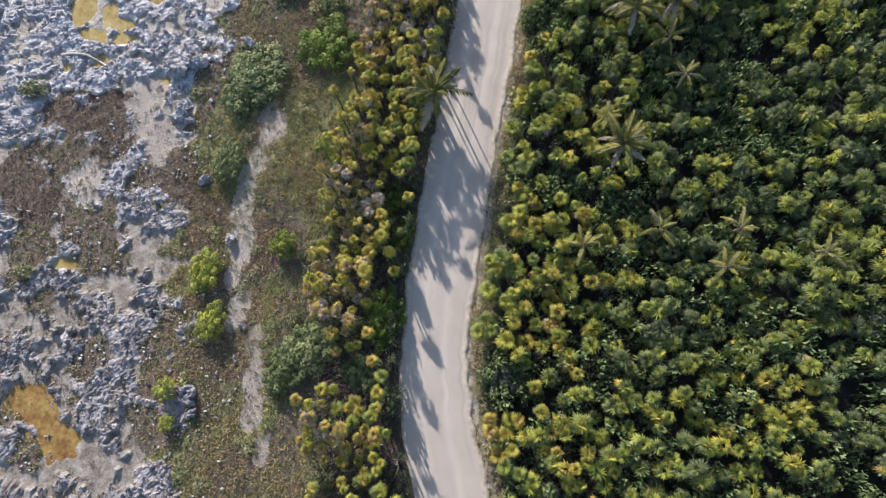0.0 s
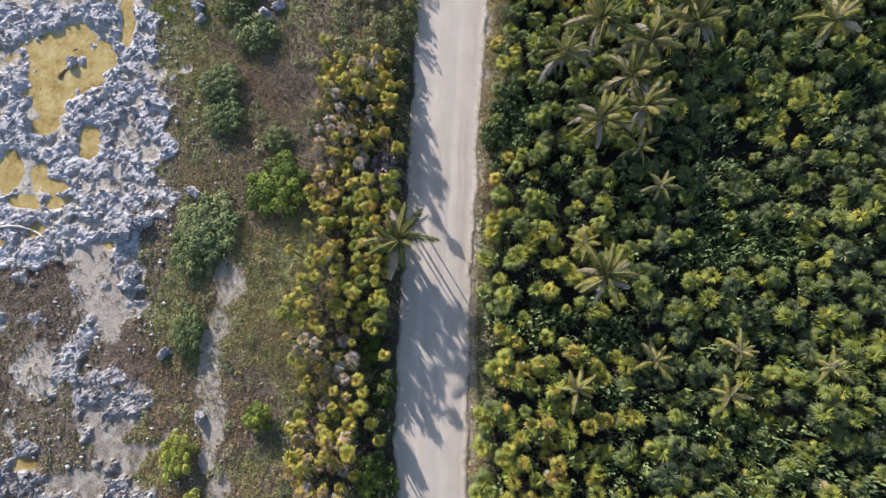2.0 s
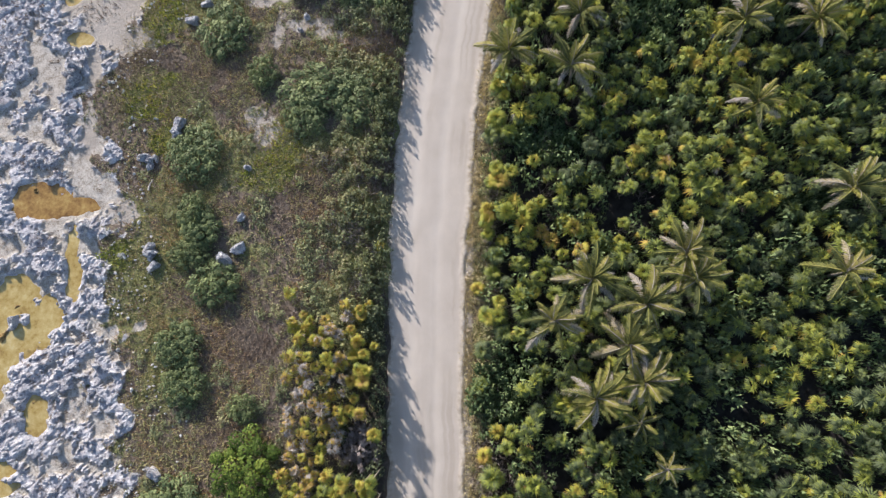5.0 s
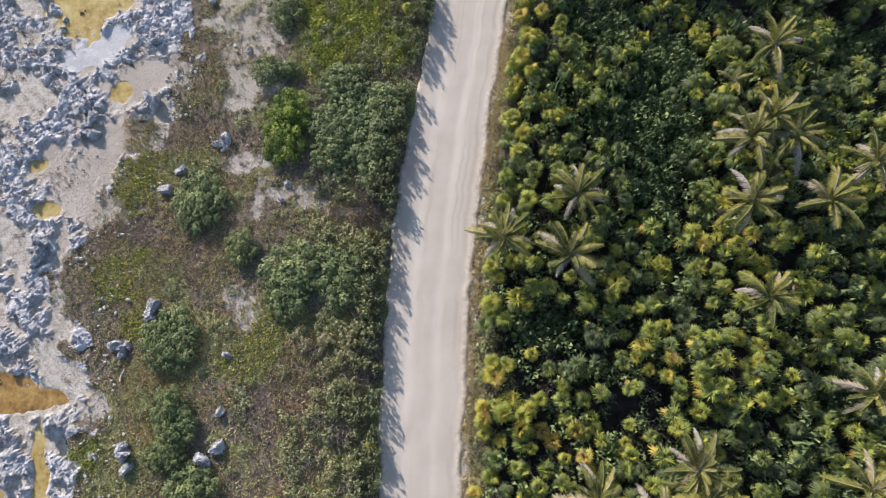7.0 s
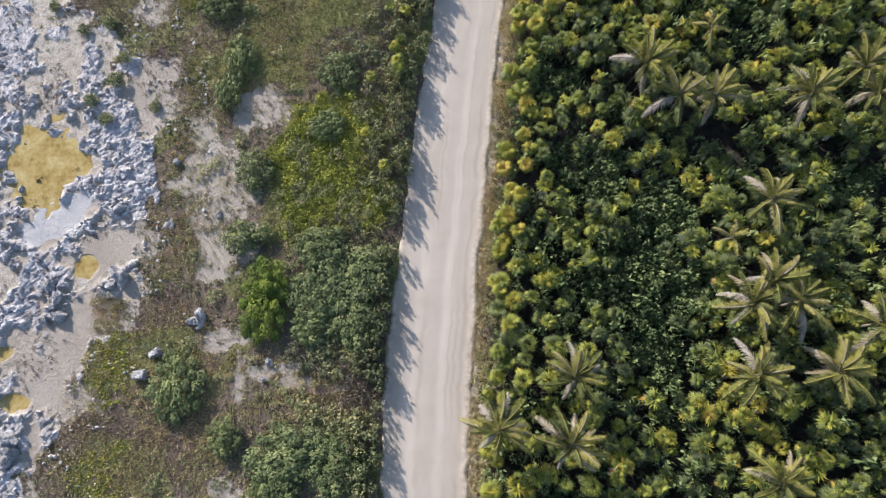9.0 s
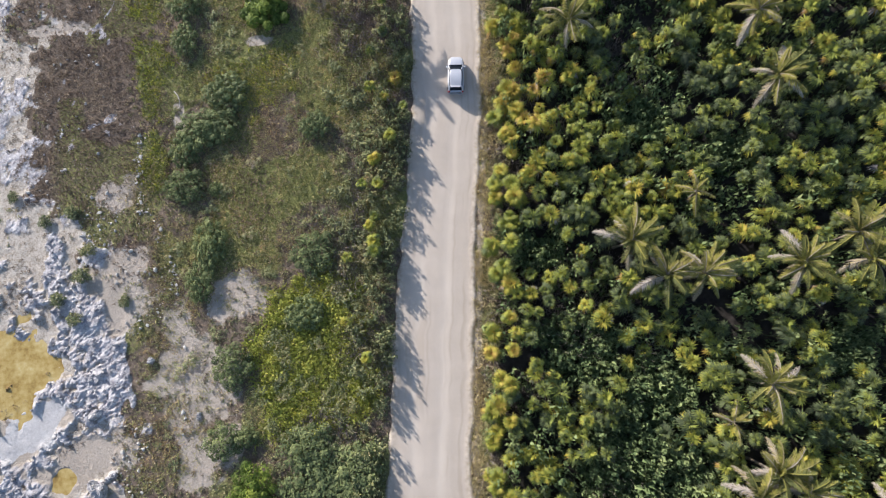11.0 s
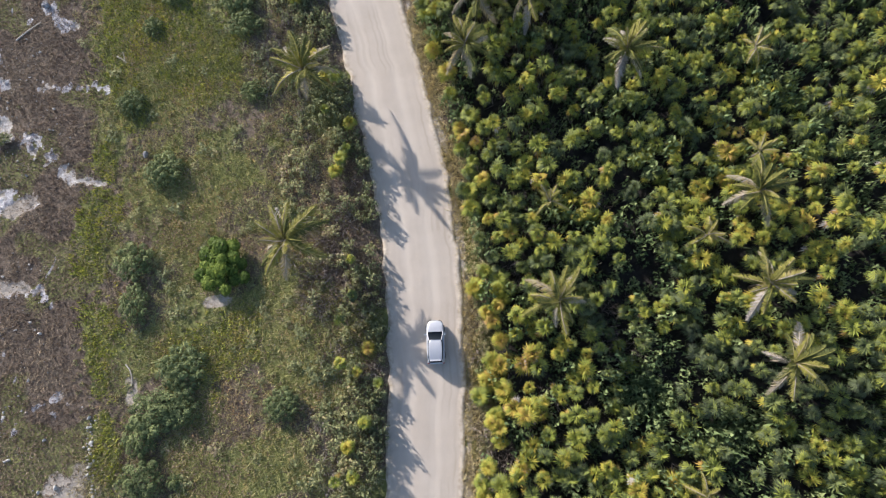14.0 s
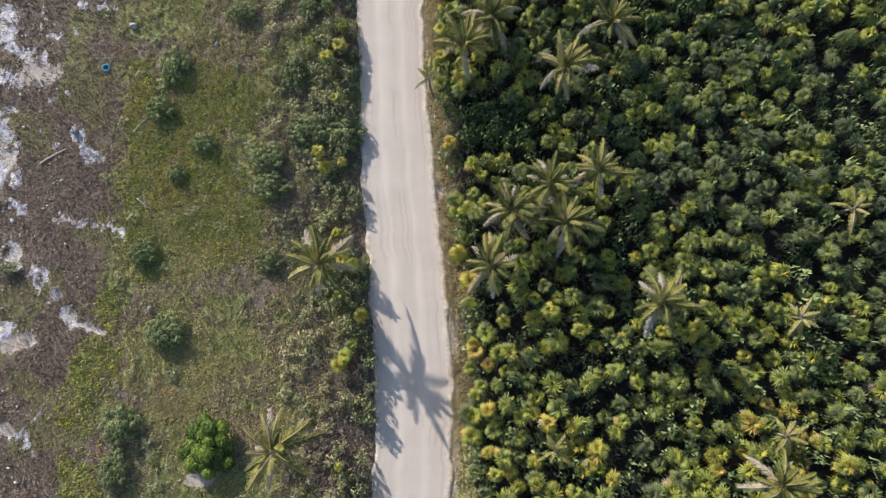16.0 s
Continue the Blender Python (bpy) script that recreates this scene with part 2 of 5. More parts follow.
BROWN = [
    (-44.9, 22.2, 3.6, 3.1), (-51.1, 13.3, 3.9, 3.9), (-33.7, 16.4, 3.8, 2.6), (-24.3, -1.5, 2.9, 2.8), (-23.1, -5.8, 2.9, 3.3),
    (-21.3, -10.9, 3.4, 2.6), (-18.9, 19.2, 2.5, 3.8), (-22.3, 10.3, 2.4, 3.6), (-23.5, 45.8, 3.5, 3.5), (-24.5, 37.2, 2.3, 3.3),
    (-31.5, 71.0, 2.6, 4.1), (-28.5, 74.9, 3.0, 3.1), (-34.7, 88.0, 1.9, 2.0), (-36.1, 76.9, 3.7, 2.5), (-30.9, 87.9, 3.8, 2.0),
    (-25.0, 46.6, 3.3, 2.0), (-17.5, 61.2, 4.6, 3.4), (-10.9, 79.3, 3.0, 1.8), (-35.8, 134.3, 3.9, 4.1), (-35.2, 128.1, 3.9, 4.0),
    (-36.4, 124.2, 3.8, 2.6), (-16.5, 125.6, 3.1, 3.9), (-16.8, 119.8, 2.5, 3.8), (-32.7, 121.8, 3.2, 2.6),
]
BROWN += [
    (-34.2, 132.3, 3.2, 4.1), (-32.6, 141.0, 3.9, 3.5), (-49.2, 11.0, 4.4, 2.5), (-42.9, 20.2, 2.6, 3.9), (-24.2, -4.9, 2.0, 4.9), (-31.3, 14.9, 3.7, 2.5), (-47.5, 21.7, 3.7, 2.8),
    (-29.7, 115.0, 2.5, 3.1), (-32.2, 148.6, 5.1, 3.9), (-33.6, 139.1, 5.0, 3.7), (-34.1, 133.0, 4.9, 3.6), (-35.2, 126.6, 5.4, 2.9),
    (-30.8, 122.2, 3.0, 2.3), (-14.4, 126.0, 2.9, 3.5), (-20.7, 122.6, 2.3, 2.8), (-0.5, 141.8, 3.6, 3.8), (-2.0, 132.6, 3.0, 3.6),
    (-30.1, 176.9, 5.9, 3.4), (-30.2, 168.9, 5.7, 3.2), (-30.3, 164.4, 5.7, 2.5), (-28.5, 156.0, 3.7, 2.4), (-31.1, 146.8, 4.2, 2.9),
    (-31.1, 138.8, 4.7, 3.3), (-18.0, 145.1, 3.5, 2.3), (-0.4, 146.3, 2.9, 3.4), (-2.5, 136.5, 2.8, 3.2), (-31.9, 175.5, 5.8, 3.9),
    (-29.4, 161.6, 4.3, 3.0), (-32.6, 155.7, 4.9, 3.5),
]
GREEN = [
    (-27.0, 133.8, 1.4, 4.8), (-26.9, 125.0, 1.3, 3.9), (-15.1, 132.2, 3.8, 2.7), (-26.6, 144.8, 1.8, 3.2), (-26.8, 123.8, 1.2, 3.4),
    (-13.3, 133.7, 3.0, 1.8), (-22.1, 174.3, 1.9, 5.3), (-16.8, 171.5, 5.1, 5.2), (-14.0, 164.6, 4.3, 3.8), (-26.3, 146.2, 2.1, 3.4),
    (-26.2, 137.1, 1.7, 3.3), (-24.3, 154.2, 1.2, 2.4), (-18.6, 166.8, 4.9, 3.7), (-14.1, 176.1, 5.0, 4.5), (-12.3, 162.3, 4.2, 3.6),
    (-20.8, 161.4, 1.8, 3.6), (-25.3, 148.6, 2.4, 2.8), (-34.9, 83.3, 2.5, 3.9), (-35.7, 73.1, 2.4, 2.5), (-33.3, 67.6, 1.8, 1.8),
    (-20.8, 67.0, 2.3, 2.3), (-36.6, 55.3, 1.2, 1.9), (-20.8, 64.9, 2.5, 3.9),
]
YELLOW = [
    (-14.5, 102.9, 3.2, 3.5), (-9.8, 103.5, 3.5, 4.0), (-13.2, 97.0, 4.0, 3.3), (-8.5, 97.6, 3.4, 3.3), (-11.2, 108.5, 3.0, 1.8),
    (-14.5, 99.4, 3.5, 3.4), (-11.1, 100.7, 3.1, 2.7), (-12.5, 106.5, 3.3, 2.6), (-9.4, 108.1, 2.8, 2.6),
]
VINES = [
    (18.2, 88.0, 5.2, 4.3), (19.3, 80.1, 2.3, 2.9), (13.6, 99.9, 3.6, 2.7), (21.6, 94.3, 3.5, 2.6), (7.5, 67.1, 3.3, 2.2), (33.1, 61.1, 3.1, 1.6),
    (15.0, 98.4, 3.4, 2.8), (19.1, 85.9, 5.9, 3.1), (12.5, 108.6, 2.3, 1.8), (39.6, 95.5, 2.7, 2.2), (13.1, 21.9, 2.2, 2.2), (6.5, 23.2, 2.2, 1.7),
    (2.7, 43.2, 2.1, 3.1), (22.2, 30.4, 2.2, 2.3), (28.3, 30.8, 2.7, 2.3), (14.1, 4.8, 1.6, 1.4), (24.8, -2.9, 2.6, 1.3), (38.7, 15.0, 1.6, 2.2),
    (4.4, 2.6, 2.8, 2.2), (1.9, 42.0, 2.5, 2.8), (32.3, 116.2, 3.3, 2.2), (25.6, 121.0, 2.8, 2.3), (16.2, 171.7, 3.5, 2.5),
]
ORANGE = [
    (-18.0, 37.2, 3.9, 4.2), (-14.2, 26.0, 3.7, 3.3), (-14.1, 20.1, 3.7, 3.8), (-12.1, 14.1, 3.0, 3.0), (-14.3, 10.6, 3.6, 3.0),
    (-14.0, 6.4, 2.9, 3.5), (-8.1, -6.0, 3.3, 2.6), (-12.7, -5.9, 2.8, 2.7), (-13.5, 51.7, 3.8, 4.0), (-13.2, 41.2, 4.3, 3.8), (-14.2, 21.8, 3.5, 3.4),
    (-14.3, 17.3, 3.4, 3.3), (-17.2, 48.2, 2.9, 3.5), (-11.7, 55.5, 3.6, 3.0), (-12.6, 49.5, 3.5, 3.5), (-14.4, 40.2, 3.4, 3.3),
    (-16.2, 33.1, 2.8, 3.2), (-16.6, 57.3, 3.0, 2.5),
]
VEINS = [
    (-37.8, 160.8, -34.0, 158.6, 0.34), (-34.0, 158.6, -31.0, 156.2, 0.34), (-31.0, 156.2, -28.6, 152.9, 0.34), (-28.6, 152.9, -24.6, 151.3, 0.28),
    (-38.9, 144.6, -35.3, 141.4, 0.45), (-35.3, 141.4, -32.8, 141.5, 0.28), (-39.9, 129.3, -36.3, 128.5, 0.34), (-33.2, 129.8, -31.0, 130.8, 0.28),
    (-32.7, 128.8, -30.8, 129.3, 0.28), (-35.9, 161.3, -33.4, 158.8, 0.45), (-33.4, 158.8, -31.6, 157.9, 0.39), (-31.6, 157.9, -29.8, 155.5, 0.45),
    (-29.8, 155.5, -28.3, 152.4, 0.45), (-36.0, 166.4, -34.4, 164.8, 0.56), (-29.5, 173.6, -27.6, 170.8, 0.45), (-27.6, 170.8, -26.4, 169.9, 0.28),
    (-30.3, 163.7, -26.5, 162.9, 0.22), (-26.5, 162.9, -23.4, 162.0, 0.22), (-35.9, 151.2, -32.5, 151.2, 0.34),
]
VEINS += [
    (-35.8, 141.6, -32.3, 141.5, 0.45), (-32.3, 141.2, -31.1, 139.4, 0.28), (-39.3, 185.3, -36.4, 182.7, 0.56), (-36.4, 182.7, -34.3, 180.6, 0.45),
    (-38.8, 179.8, -35.4, 179.0, 0.39), (-29.4, 173.2, -28.3, 171.4, 0.34), (-28.3, 171.4, -27.3, 169.9, 0.28), (-29.7, 188.2, -26.3, 187.5, 0.34),
    (-36.4, 169.3, -34.9, 166.4, 0.45), (-38.4, 175.8, -36.5, 176.4, 0.34),
]
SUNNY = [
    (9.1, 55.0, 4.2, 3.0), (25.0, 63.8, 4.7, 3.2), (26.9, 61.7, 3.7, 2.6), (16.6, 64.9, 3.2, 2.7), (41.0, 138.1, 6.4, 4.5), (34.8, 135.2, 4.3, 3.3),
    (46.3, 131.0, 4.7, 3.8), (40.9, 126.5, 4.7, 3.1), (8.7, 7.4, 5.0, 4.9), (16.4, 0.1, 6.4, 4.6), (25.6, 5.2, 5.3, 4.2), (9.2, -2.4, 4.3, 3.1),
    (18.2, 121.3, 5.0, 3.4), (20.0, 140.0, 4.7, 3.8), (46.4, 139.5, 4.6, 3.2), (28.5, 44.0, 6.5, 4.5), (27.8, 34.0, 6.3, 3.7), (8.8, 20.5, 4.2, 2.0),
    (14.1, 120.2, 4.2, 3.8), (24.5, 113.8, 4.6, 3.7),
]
# dark stands of the forest: their deep shade goes into a lower crown tone
SHADED = [
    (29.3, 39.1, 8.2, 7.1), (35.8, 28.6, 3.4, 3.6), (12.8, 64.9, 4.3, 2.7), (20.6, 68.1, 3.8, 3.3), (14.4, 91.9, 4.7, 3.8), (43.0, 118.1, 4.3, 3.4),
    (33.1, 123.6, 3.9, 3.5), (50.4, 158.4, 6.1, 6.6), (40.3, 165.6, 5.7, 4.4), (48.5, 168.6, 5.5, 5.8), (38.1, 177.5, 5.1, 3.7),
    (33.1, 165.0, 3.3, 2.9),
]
LOGS = [
    ((-51.8, 28.5), (-45.8, 27.9), 0.17, 0.12, 'bleached driftwood trunk lying across the rock'),
    ((-33.1, 169.8), (-30.2, 171.4), 0.09, 0.03, 'thin bleached driftwood pole on brown scrub'),
    ((-22.8, 173.0), (-21.3, 174.7), 0.07, 0.02, 'thin bleached pole in low green growth'),
    ((-22.0, 165.6), (-20.9, 164.6), 0.08, 0.03, 'short bleached driftwood log'),
    ((-21.3, 166.0), (-21.1, 164.5), 0.06, 0.00, 'short bleached branch in green creeper'),
    ((-34.2, 62.1), (-33.9, 63.2), 0.10, 0.10, 'forked bleached branch beside scrub'),
    ((-23.7, 132.1), (-23.6, 130.3), 0.07, 0.10, 'dead pale branch in the grass'),
    ((-24.0, 132.5), (-23.5, 131.1), 0.07, 0.10, 'dead pale branch in the grass'),
]
TYRE = (-26.4, 180.5)
STONE_LINE = [(-25.1, 112.0), (-25.1, 112.2), (-26.7, 116.8), (-26.5, 117.8), (-28.3, 119.3), (-28.2, 121.7), (-28.5, 126.5), (-28.2, 127.6)]


# ---- arithmetic: smooth noise on arrays, and soft patches of the plan ----
def hashed(ix, iy, seed):
    h = (ix.astype(np.int64) * 374761393 + iy.astype(np.int64) * 668265263 + seed * 974634777) & 0x7FFFFFFF
    h = ((h ^ (h >> 13)) * 1274126177) & 0x7FFFFFFF
    return ((h ^ (h >> 16)) & 0xFFFF) / 65535.0


def grain(x, y, size, seed=0):
    """Smooth value noise from 0 to 1, with features of that size."""
    u, v = np.asarray(x, float) / size, np.asarray(y, float) / size
    iu, iv = np.floor(u), np.floor(v)
    fu, fv = u - iu, v - iv
    fu, fv = fu * fu * (3 - 2 * fu), fv * fv * (3 - 2 * fv)
    a, b = hashed(iu, iv, seed), hashed(iu + 1, iv, seed)
    c, d = hashed(iu, iv + 1, seed), hashed(iu + 1, iv + 1, seed)
    return (a * (1 - fu) + b * fu) * (1 - fv) + (c * (1 - fu) + d * fu) * fv


def fbm(x, y, size, seed=0, steps=3):
    out, amp, total = 0, 1.0, 0.0
    for k in range(steps):
        out, total = out + amp * grain(x, y, size / 2 ** k, seed + 17 * k), total + amp
        amp *= 0.55
    return out / total


def smooth(lo, hi, v):
    s = np.clip((v - lo) / (hi - lo), 0, 1)
    return s * s * (3 - 2 * s)


def patches(some, x, y, soft=0.35, ragged=0.5, seed=3):
    """How far each place lies in one of the uneven round patches (x, y, half width, half length)."""
    out = np.zeros(np.shape(x))
    wob = (fbm(x, y, 2.2, seed) - 0.5) * 2.4 * ragged + (grain(x, y, 0.6, seed + 5) - 0.5) * ragged * 0.8
    for px, py, rx, ry in some:
        near = (np.abs(x - px) < 2.8 * rx) & (np.abs(y - py) < 2.8 * ry)
        if near.any():
            d = np.hypot((x[near] - px) / rx, (y[near] - py) / ry) + wob[near]
            out[near] = np.maximum(out[near], 1 - smooth(1 - soft, 1 + soft, d))
    return out


def veined(x, y):
    """Thin pale runs of bare rock through the brown scrub."""
    out = np.zeros(np.shape(x))
    wob = (fbm(x, y, 1.3, 121) - 0.5) * 1.6
    for x0, y0, x1, y1, w in VEINS:
        near = (x > min(x0, x1) - 2) & (x < max(x0, x1) + 2) & (y > min(y0, y1) - 2) & (y < max(y0, y1) + 2)
        if near.any():
            px, py, dx, dy = x[near] - x0, y[near] - y0, x1 - x0, y1 - y0
            u = np.clip((px * dx + py * dy) / (dx * dx + dy * dy), 0, 1)
            out[near] = np.maximum(out[near], smooth(w * 1.9, w * 0.5, np.hypot(px - u * dx, py - u * dy) + wob[near] + 0.9 * (grain(x[near], y[near], 0.45, 123) - 0.5)) * smooth(0.34, 0.46, fbm(x[near], y[near], 1.6, 124)))
    return out


def rocky(x, y):
    edge = np.interp(y, SHORE[:, 0], SHORE[:, 1]) + (fbm(x, y, 7, 31) - 0.5) * 7 + (grain(x, y, 1.1, 37) - 0.5) * 2
    bare = smooth(-0.9, 0.9, edge - x + (fbm(x, y, 2.4, 38) - 0.5) * 9)
    line = 0.55 - np.abs(fbm(x, y * 0.7, 6.5, 77) - 0.5) * 9 + 0.5 * (grain(x, y, 0.7, 78) - 0.5)
    veins = smooth(0.0, 4.0, edge + 11 - x) * smooth(0.40, 0.75, line) * smooth(0.40, 0.50, fbm(x, y, 8, 79)) * smooth(110, 125, y)
    bare = bare * (1 - 0.8 * patches(BROWN, x, y, 0.4, 0.6))
    bare = bare * (1 - 0.9 * smooth(32, 20, y) * smooth(0.55, 0.60, fbm(x, y, 3.4, 92)))
    return np.maximum(bare * (1 - 0.9 * smooth(116, 126, y) * smooth(0.38, 0.5, fbm(x, y, 9, 91)) * (1 - 0.8 * smooth(146, 138, y) * smooth(-36.5, -38.5, x))), np.maximum(veins, veined(x, y)))


# ---- materials ----
def shader(name, rough=0.8):
    m = bpy.data.materials.new(name)
    m.use_nodes = True
    t = m.node_tree
    b = t.nodes["Principled BSDF"]
    b.inputs["Roughness"].default_value = rough
    b.inputs["Specular IOR Level"].default_value = 0.25
    return m, t, b


def noise_at(t, scale, detail=4.0, rough=0.6):
    n = t.nodes.new("ShaderNodeTexNoise")
    n.inputs["Scale"].default_value, n.inputs["Detail"].default_value, n.inputs["Roughness"].default_value = scale, detail, rough
    c = t.nodes.new("ShaderNodeNewGeometry")
    t.links.new(c.outputs["Position"], n.inputs["Vector"])
    return n.outputs[0]


def ramp(t, value, stops):
    r = t.nodes.new("ShaderNodeValToRGB")
    e = r.color_ramp.elements
    while len(e) < len(stops):
        e.new(0.5)
    for el, (p, c) in zip(e, stops):
        el.position, el.color = p, (*c, 1)
    t.links.new(value, r.inputs[0])
    return r.outputs[0]


def mixed(t, fac, a, b, how='MIX'):
    m = t.nodes.new("ShaderNodeMix")
    m.data_type, m.blend_type = 'RGBA', how
    for value, sock in ((fac, m.inputs[0]), (a, m.inputs[6]), (b, m.inputs[7])):
        if isinstance(value, (int, float)):
            sock.default_value = value
        elif isinstance(value, tuple):
            sock.default_value = (*value, 1)
        else:
            t.links.new(value, sock)
    return m.outputs[2]


def maths(t, how, a, b):
    m = t.nodes.new("ShaderNodeMath")
    m.operation = how
    for value, sock in ((a, m.inputs[0]), (b, m.inputs[1])):
        if isinstance(value, (int, float)):
            sock.default_value = value
        else:
            t.links.new(value, sock)
    return m.outputs[0]


def attribute(t, name):
    a = t.nodes.new("ShaderNodeAttribute")
    a.attribute_name = name
    return a.outputs["Fac"]


def bumped(t, b, height, strength, distance):
    n = t.nodes.new("ShaderNodeBump")
    n.inputs["Strength"].default_value, n.inputs["Distance"].default_value = strength, distance
    t.links.new(height, n.inputs["Height"])
    t.links.new(n.outputs[0], b.inputs["Normal"])


def leaf_material(name, stops, through=0.3, rough=0.55):
    """Foliage: the tone of each leaf (age, dryness, painted shading) picks its colour; light shines through a little.
    """
    m, t, b = shader(name, rough)
    b.inputs["Specular IOR Level"].default_value = 0.12
    r = t.nodes.new("ShaderNodeObjectInfo").outputs["Random"]
    tone = maths(t, 'ADD', attribute(t, "tone"), maths(t, 'MULTIPLY', maths(t, 'SUBTRACT', r, 0.5), 0.16))
    tone = maths(t, 'ADD', tone, maths(t, 'MULTIPLY', maths(t, 'SUBTRACT', noise_at(t, 9.0), 0.5), 0.25))
    col = ramp(t, tone, stops)
    t.links.new(col, b.inputs["Base Color"])
    tr = t.nodes.new("ShaderNodeBsdfTranslucent")
    t.links.new(col, tr.inputs["Color"])
    mix = t.nodes.new("ShaderNodeMixShader")
    mix.inputs[0].default_value = through
    t.links.new(b.outputs[0], mix.inputs[1])
    t.links.new(tr.outputs[0], mix.inputs[2])
    t.links.new(mix.outputs[0], t.nodes["Material Output"].inputs[0])
    return m


def plain(name, col, rough=0.6, metal=0.0, vary=0.15, scale=6.0):
    m, t, b = shader(name, rough)
    b.inputs["Metallic"].default_value = metal
    dark = tuple(c * (1 - vary) for c in col)
    t.links.new(ramp(t, noise_at(t, scale), [(0.3, dark), (0.7, col)]), b.inputs["Base Color"])
    return m


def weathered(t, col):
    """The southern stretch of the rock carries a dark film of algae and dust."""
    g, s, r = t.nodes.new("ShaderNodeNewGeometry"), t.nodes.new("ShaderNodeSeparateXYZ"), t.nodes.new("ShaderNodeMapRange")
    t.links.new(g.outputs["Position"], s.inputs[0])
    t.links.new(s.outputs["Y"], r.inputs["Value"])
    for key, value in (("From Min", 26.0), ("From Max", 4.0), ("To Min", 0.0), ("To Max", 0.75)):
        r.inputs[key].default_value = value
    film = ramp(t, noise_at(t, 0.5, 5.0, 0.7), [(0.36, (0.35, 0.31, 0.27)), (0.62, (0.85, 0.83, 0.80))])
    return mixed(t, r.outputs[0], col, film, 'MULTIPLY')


def ground_material():
    m, t, b = shader("limestone_sand_and_litter", 0.92)
    fine, mid, wide = noise_at(t, 5.0, 6.0, 0.7), noise_at(t, 1.1, 5.0), noise_at(t, 0.25, 3.0)
    rock = ramp(t, mixed(t, 0.55, fine, mid), [(0.34, (0.15, 0.145, 0.15)), (0.43, (0.33, 0.32, 0.335)), (0.51, (0.53, 0.515, 0.53)), (0.62, (0.74, 0.725, 0.72))])
    marl = ramp(t, mixed(t, 0.5, fine, mid), [(0.32, (0.17, 0.135, 0.095)), (0.43, (0.36, 0.315, 0.26)), (0.52, (0.53, 0.485, 0.42)), (0.64, (0.66, 0.625, 0.57))])
    rock = mixed(t, ramp(t, maths(t, 'ADD', attribute(t, "crag"), maths(t, 'MULTIPLY', maths(t, 'SUBTRACT', fine, 0.5), 0.35)), [(0.10, (0, 0, 0)), (0.22, (1, 1, 1))]), marl, rock)
    sand = ramp(t, mixed(t, 0.35, fine, wide), [(0.3, (0.34, 0.29, 0.235)), (0.7, (0.56, 0.505, 0.44))])
    litter = ramp(t, fine, [(0.3, (0.10, 0.08, 0.06)), (0.58, (0.215, 0.168, 0.13)), (0.76, (0.37, 0.315, 0.255))])
    moss = ramp(t, fine, [(0.3, (0.11, 0.13, 0.045)), (0.65, (0.28, 0.285, 0.10))])
    # dark soil of the forest; also paints the shaded gaps of the seaward belt
    humus_and_shade = ramp(t, mid, [(0.3, (0.02, 0.018, 0.016)), (0.7, (0.065, 0.058, 0.052))])
    edge = lambda name: ramp(t, maths(t, 'ADD', attribute(t, name), maths(t, 'MULTIPLY', maths(t, 'SUBTRACT', fine, 0.5), 0.7)), [(0.40, (0, 0, 0)), (0.60, (1, 1, 1))])
    col = mixed(t, edge("green"), litter, moss)
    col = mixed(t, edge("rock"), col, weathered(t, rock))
    col = mixed(t, edge("sand"), col, sand)
    col = mixed(t, edge("mud"), col, ramp(t, mixed(t, 0.4, fine, mid), [(0.3, (0.40, 0.40, 0.405)), (0.6, (0.60, 0.60, 0.60))]))
    col = mixed(t, edge("stain"), col, ramp(t, fine, [(0.3, (0.16, 0.09, 0.03)), (0.7, (0.42, 0.29, 0.12))]))
    col = mixed(t, attribute(t, "forest"), col, humus_and_shade)
    t.links.new(col, b.inputs["Base Color"])
    bumped(t, b, mixed(t, 0.5, fine, noise_at(t, 14.0, 5.0)), 1.0, 0.32)
    return m


def stone_material():
    m, t, b = shader("weathered_limestone", 0.95)
    col = ramp(t, mixed(t, 0.5, noise_at(t, 1.7), noise_at(t, 8.0, 5.0, 0.7)), [(0.36, (0.14, 0.138, 0.148)), (0.45, (0.31, 0.305, 0.32)), (0.53, (0.49, 0.485, 0.495)), (0.66, (0.68, 0.67, 0.66))])
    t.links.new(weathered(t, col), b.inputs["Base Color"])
    bumped(t, b, noise_at(t, 9.0, 6.0, 0.75), 1.0, 0.2)
    return m


def road_material():
    m, t, b = shader("pale_marl", 0.95)
    fine, mid, wide = noise_at(t, 22.0, 6.0, 0.7), noise_at(t, 2.0, 4.0), noise_at(t, 0.35, 3.0)
    col = ramp(t, mixed(t, 0.4, fine, wide), [(0.3, (0.405, 0.35, 0.29)), (0.7, (0.535, 0.475, 0.405))])
    col = mixed(t, maths(t, 'MULTIPLY', attribute(t, "track"), 0.45), col, (0.62, 0.56, 0.48))
    col = mixed(t, maths(t, 'MULTIPLY', attribute(t, "groove"), 0.45), col, (0.34, 0.285, 0.225))
    col = mixed(t, maths(t, 'MULTIPLY', attribute(t, "edge"), 0.7), col, ramp(t, mid, [(0.35, (0.30, 0.24, 0.17)), (0.65, (0.62, 0.56, 0.46))]))
    t.links.new(col, b.inputs["Base Color"])
    bumped(t, b, mixed(t, 0.4, fine, mid), 0.35, 0.05)
    return m


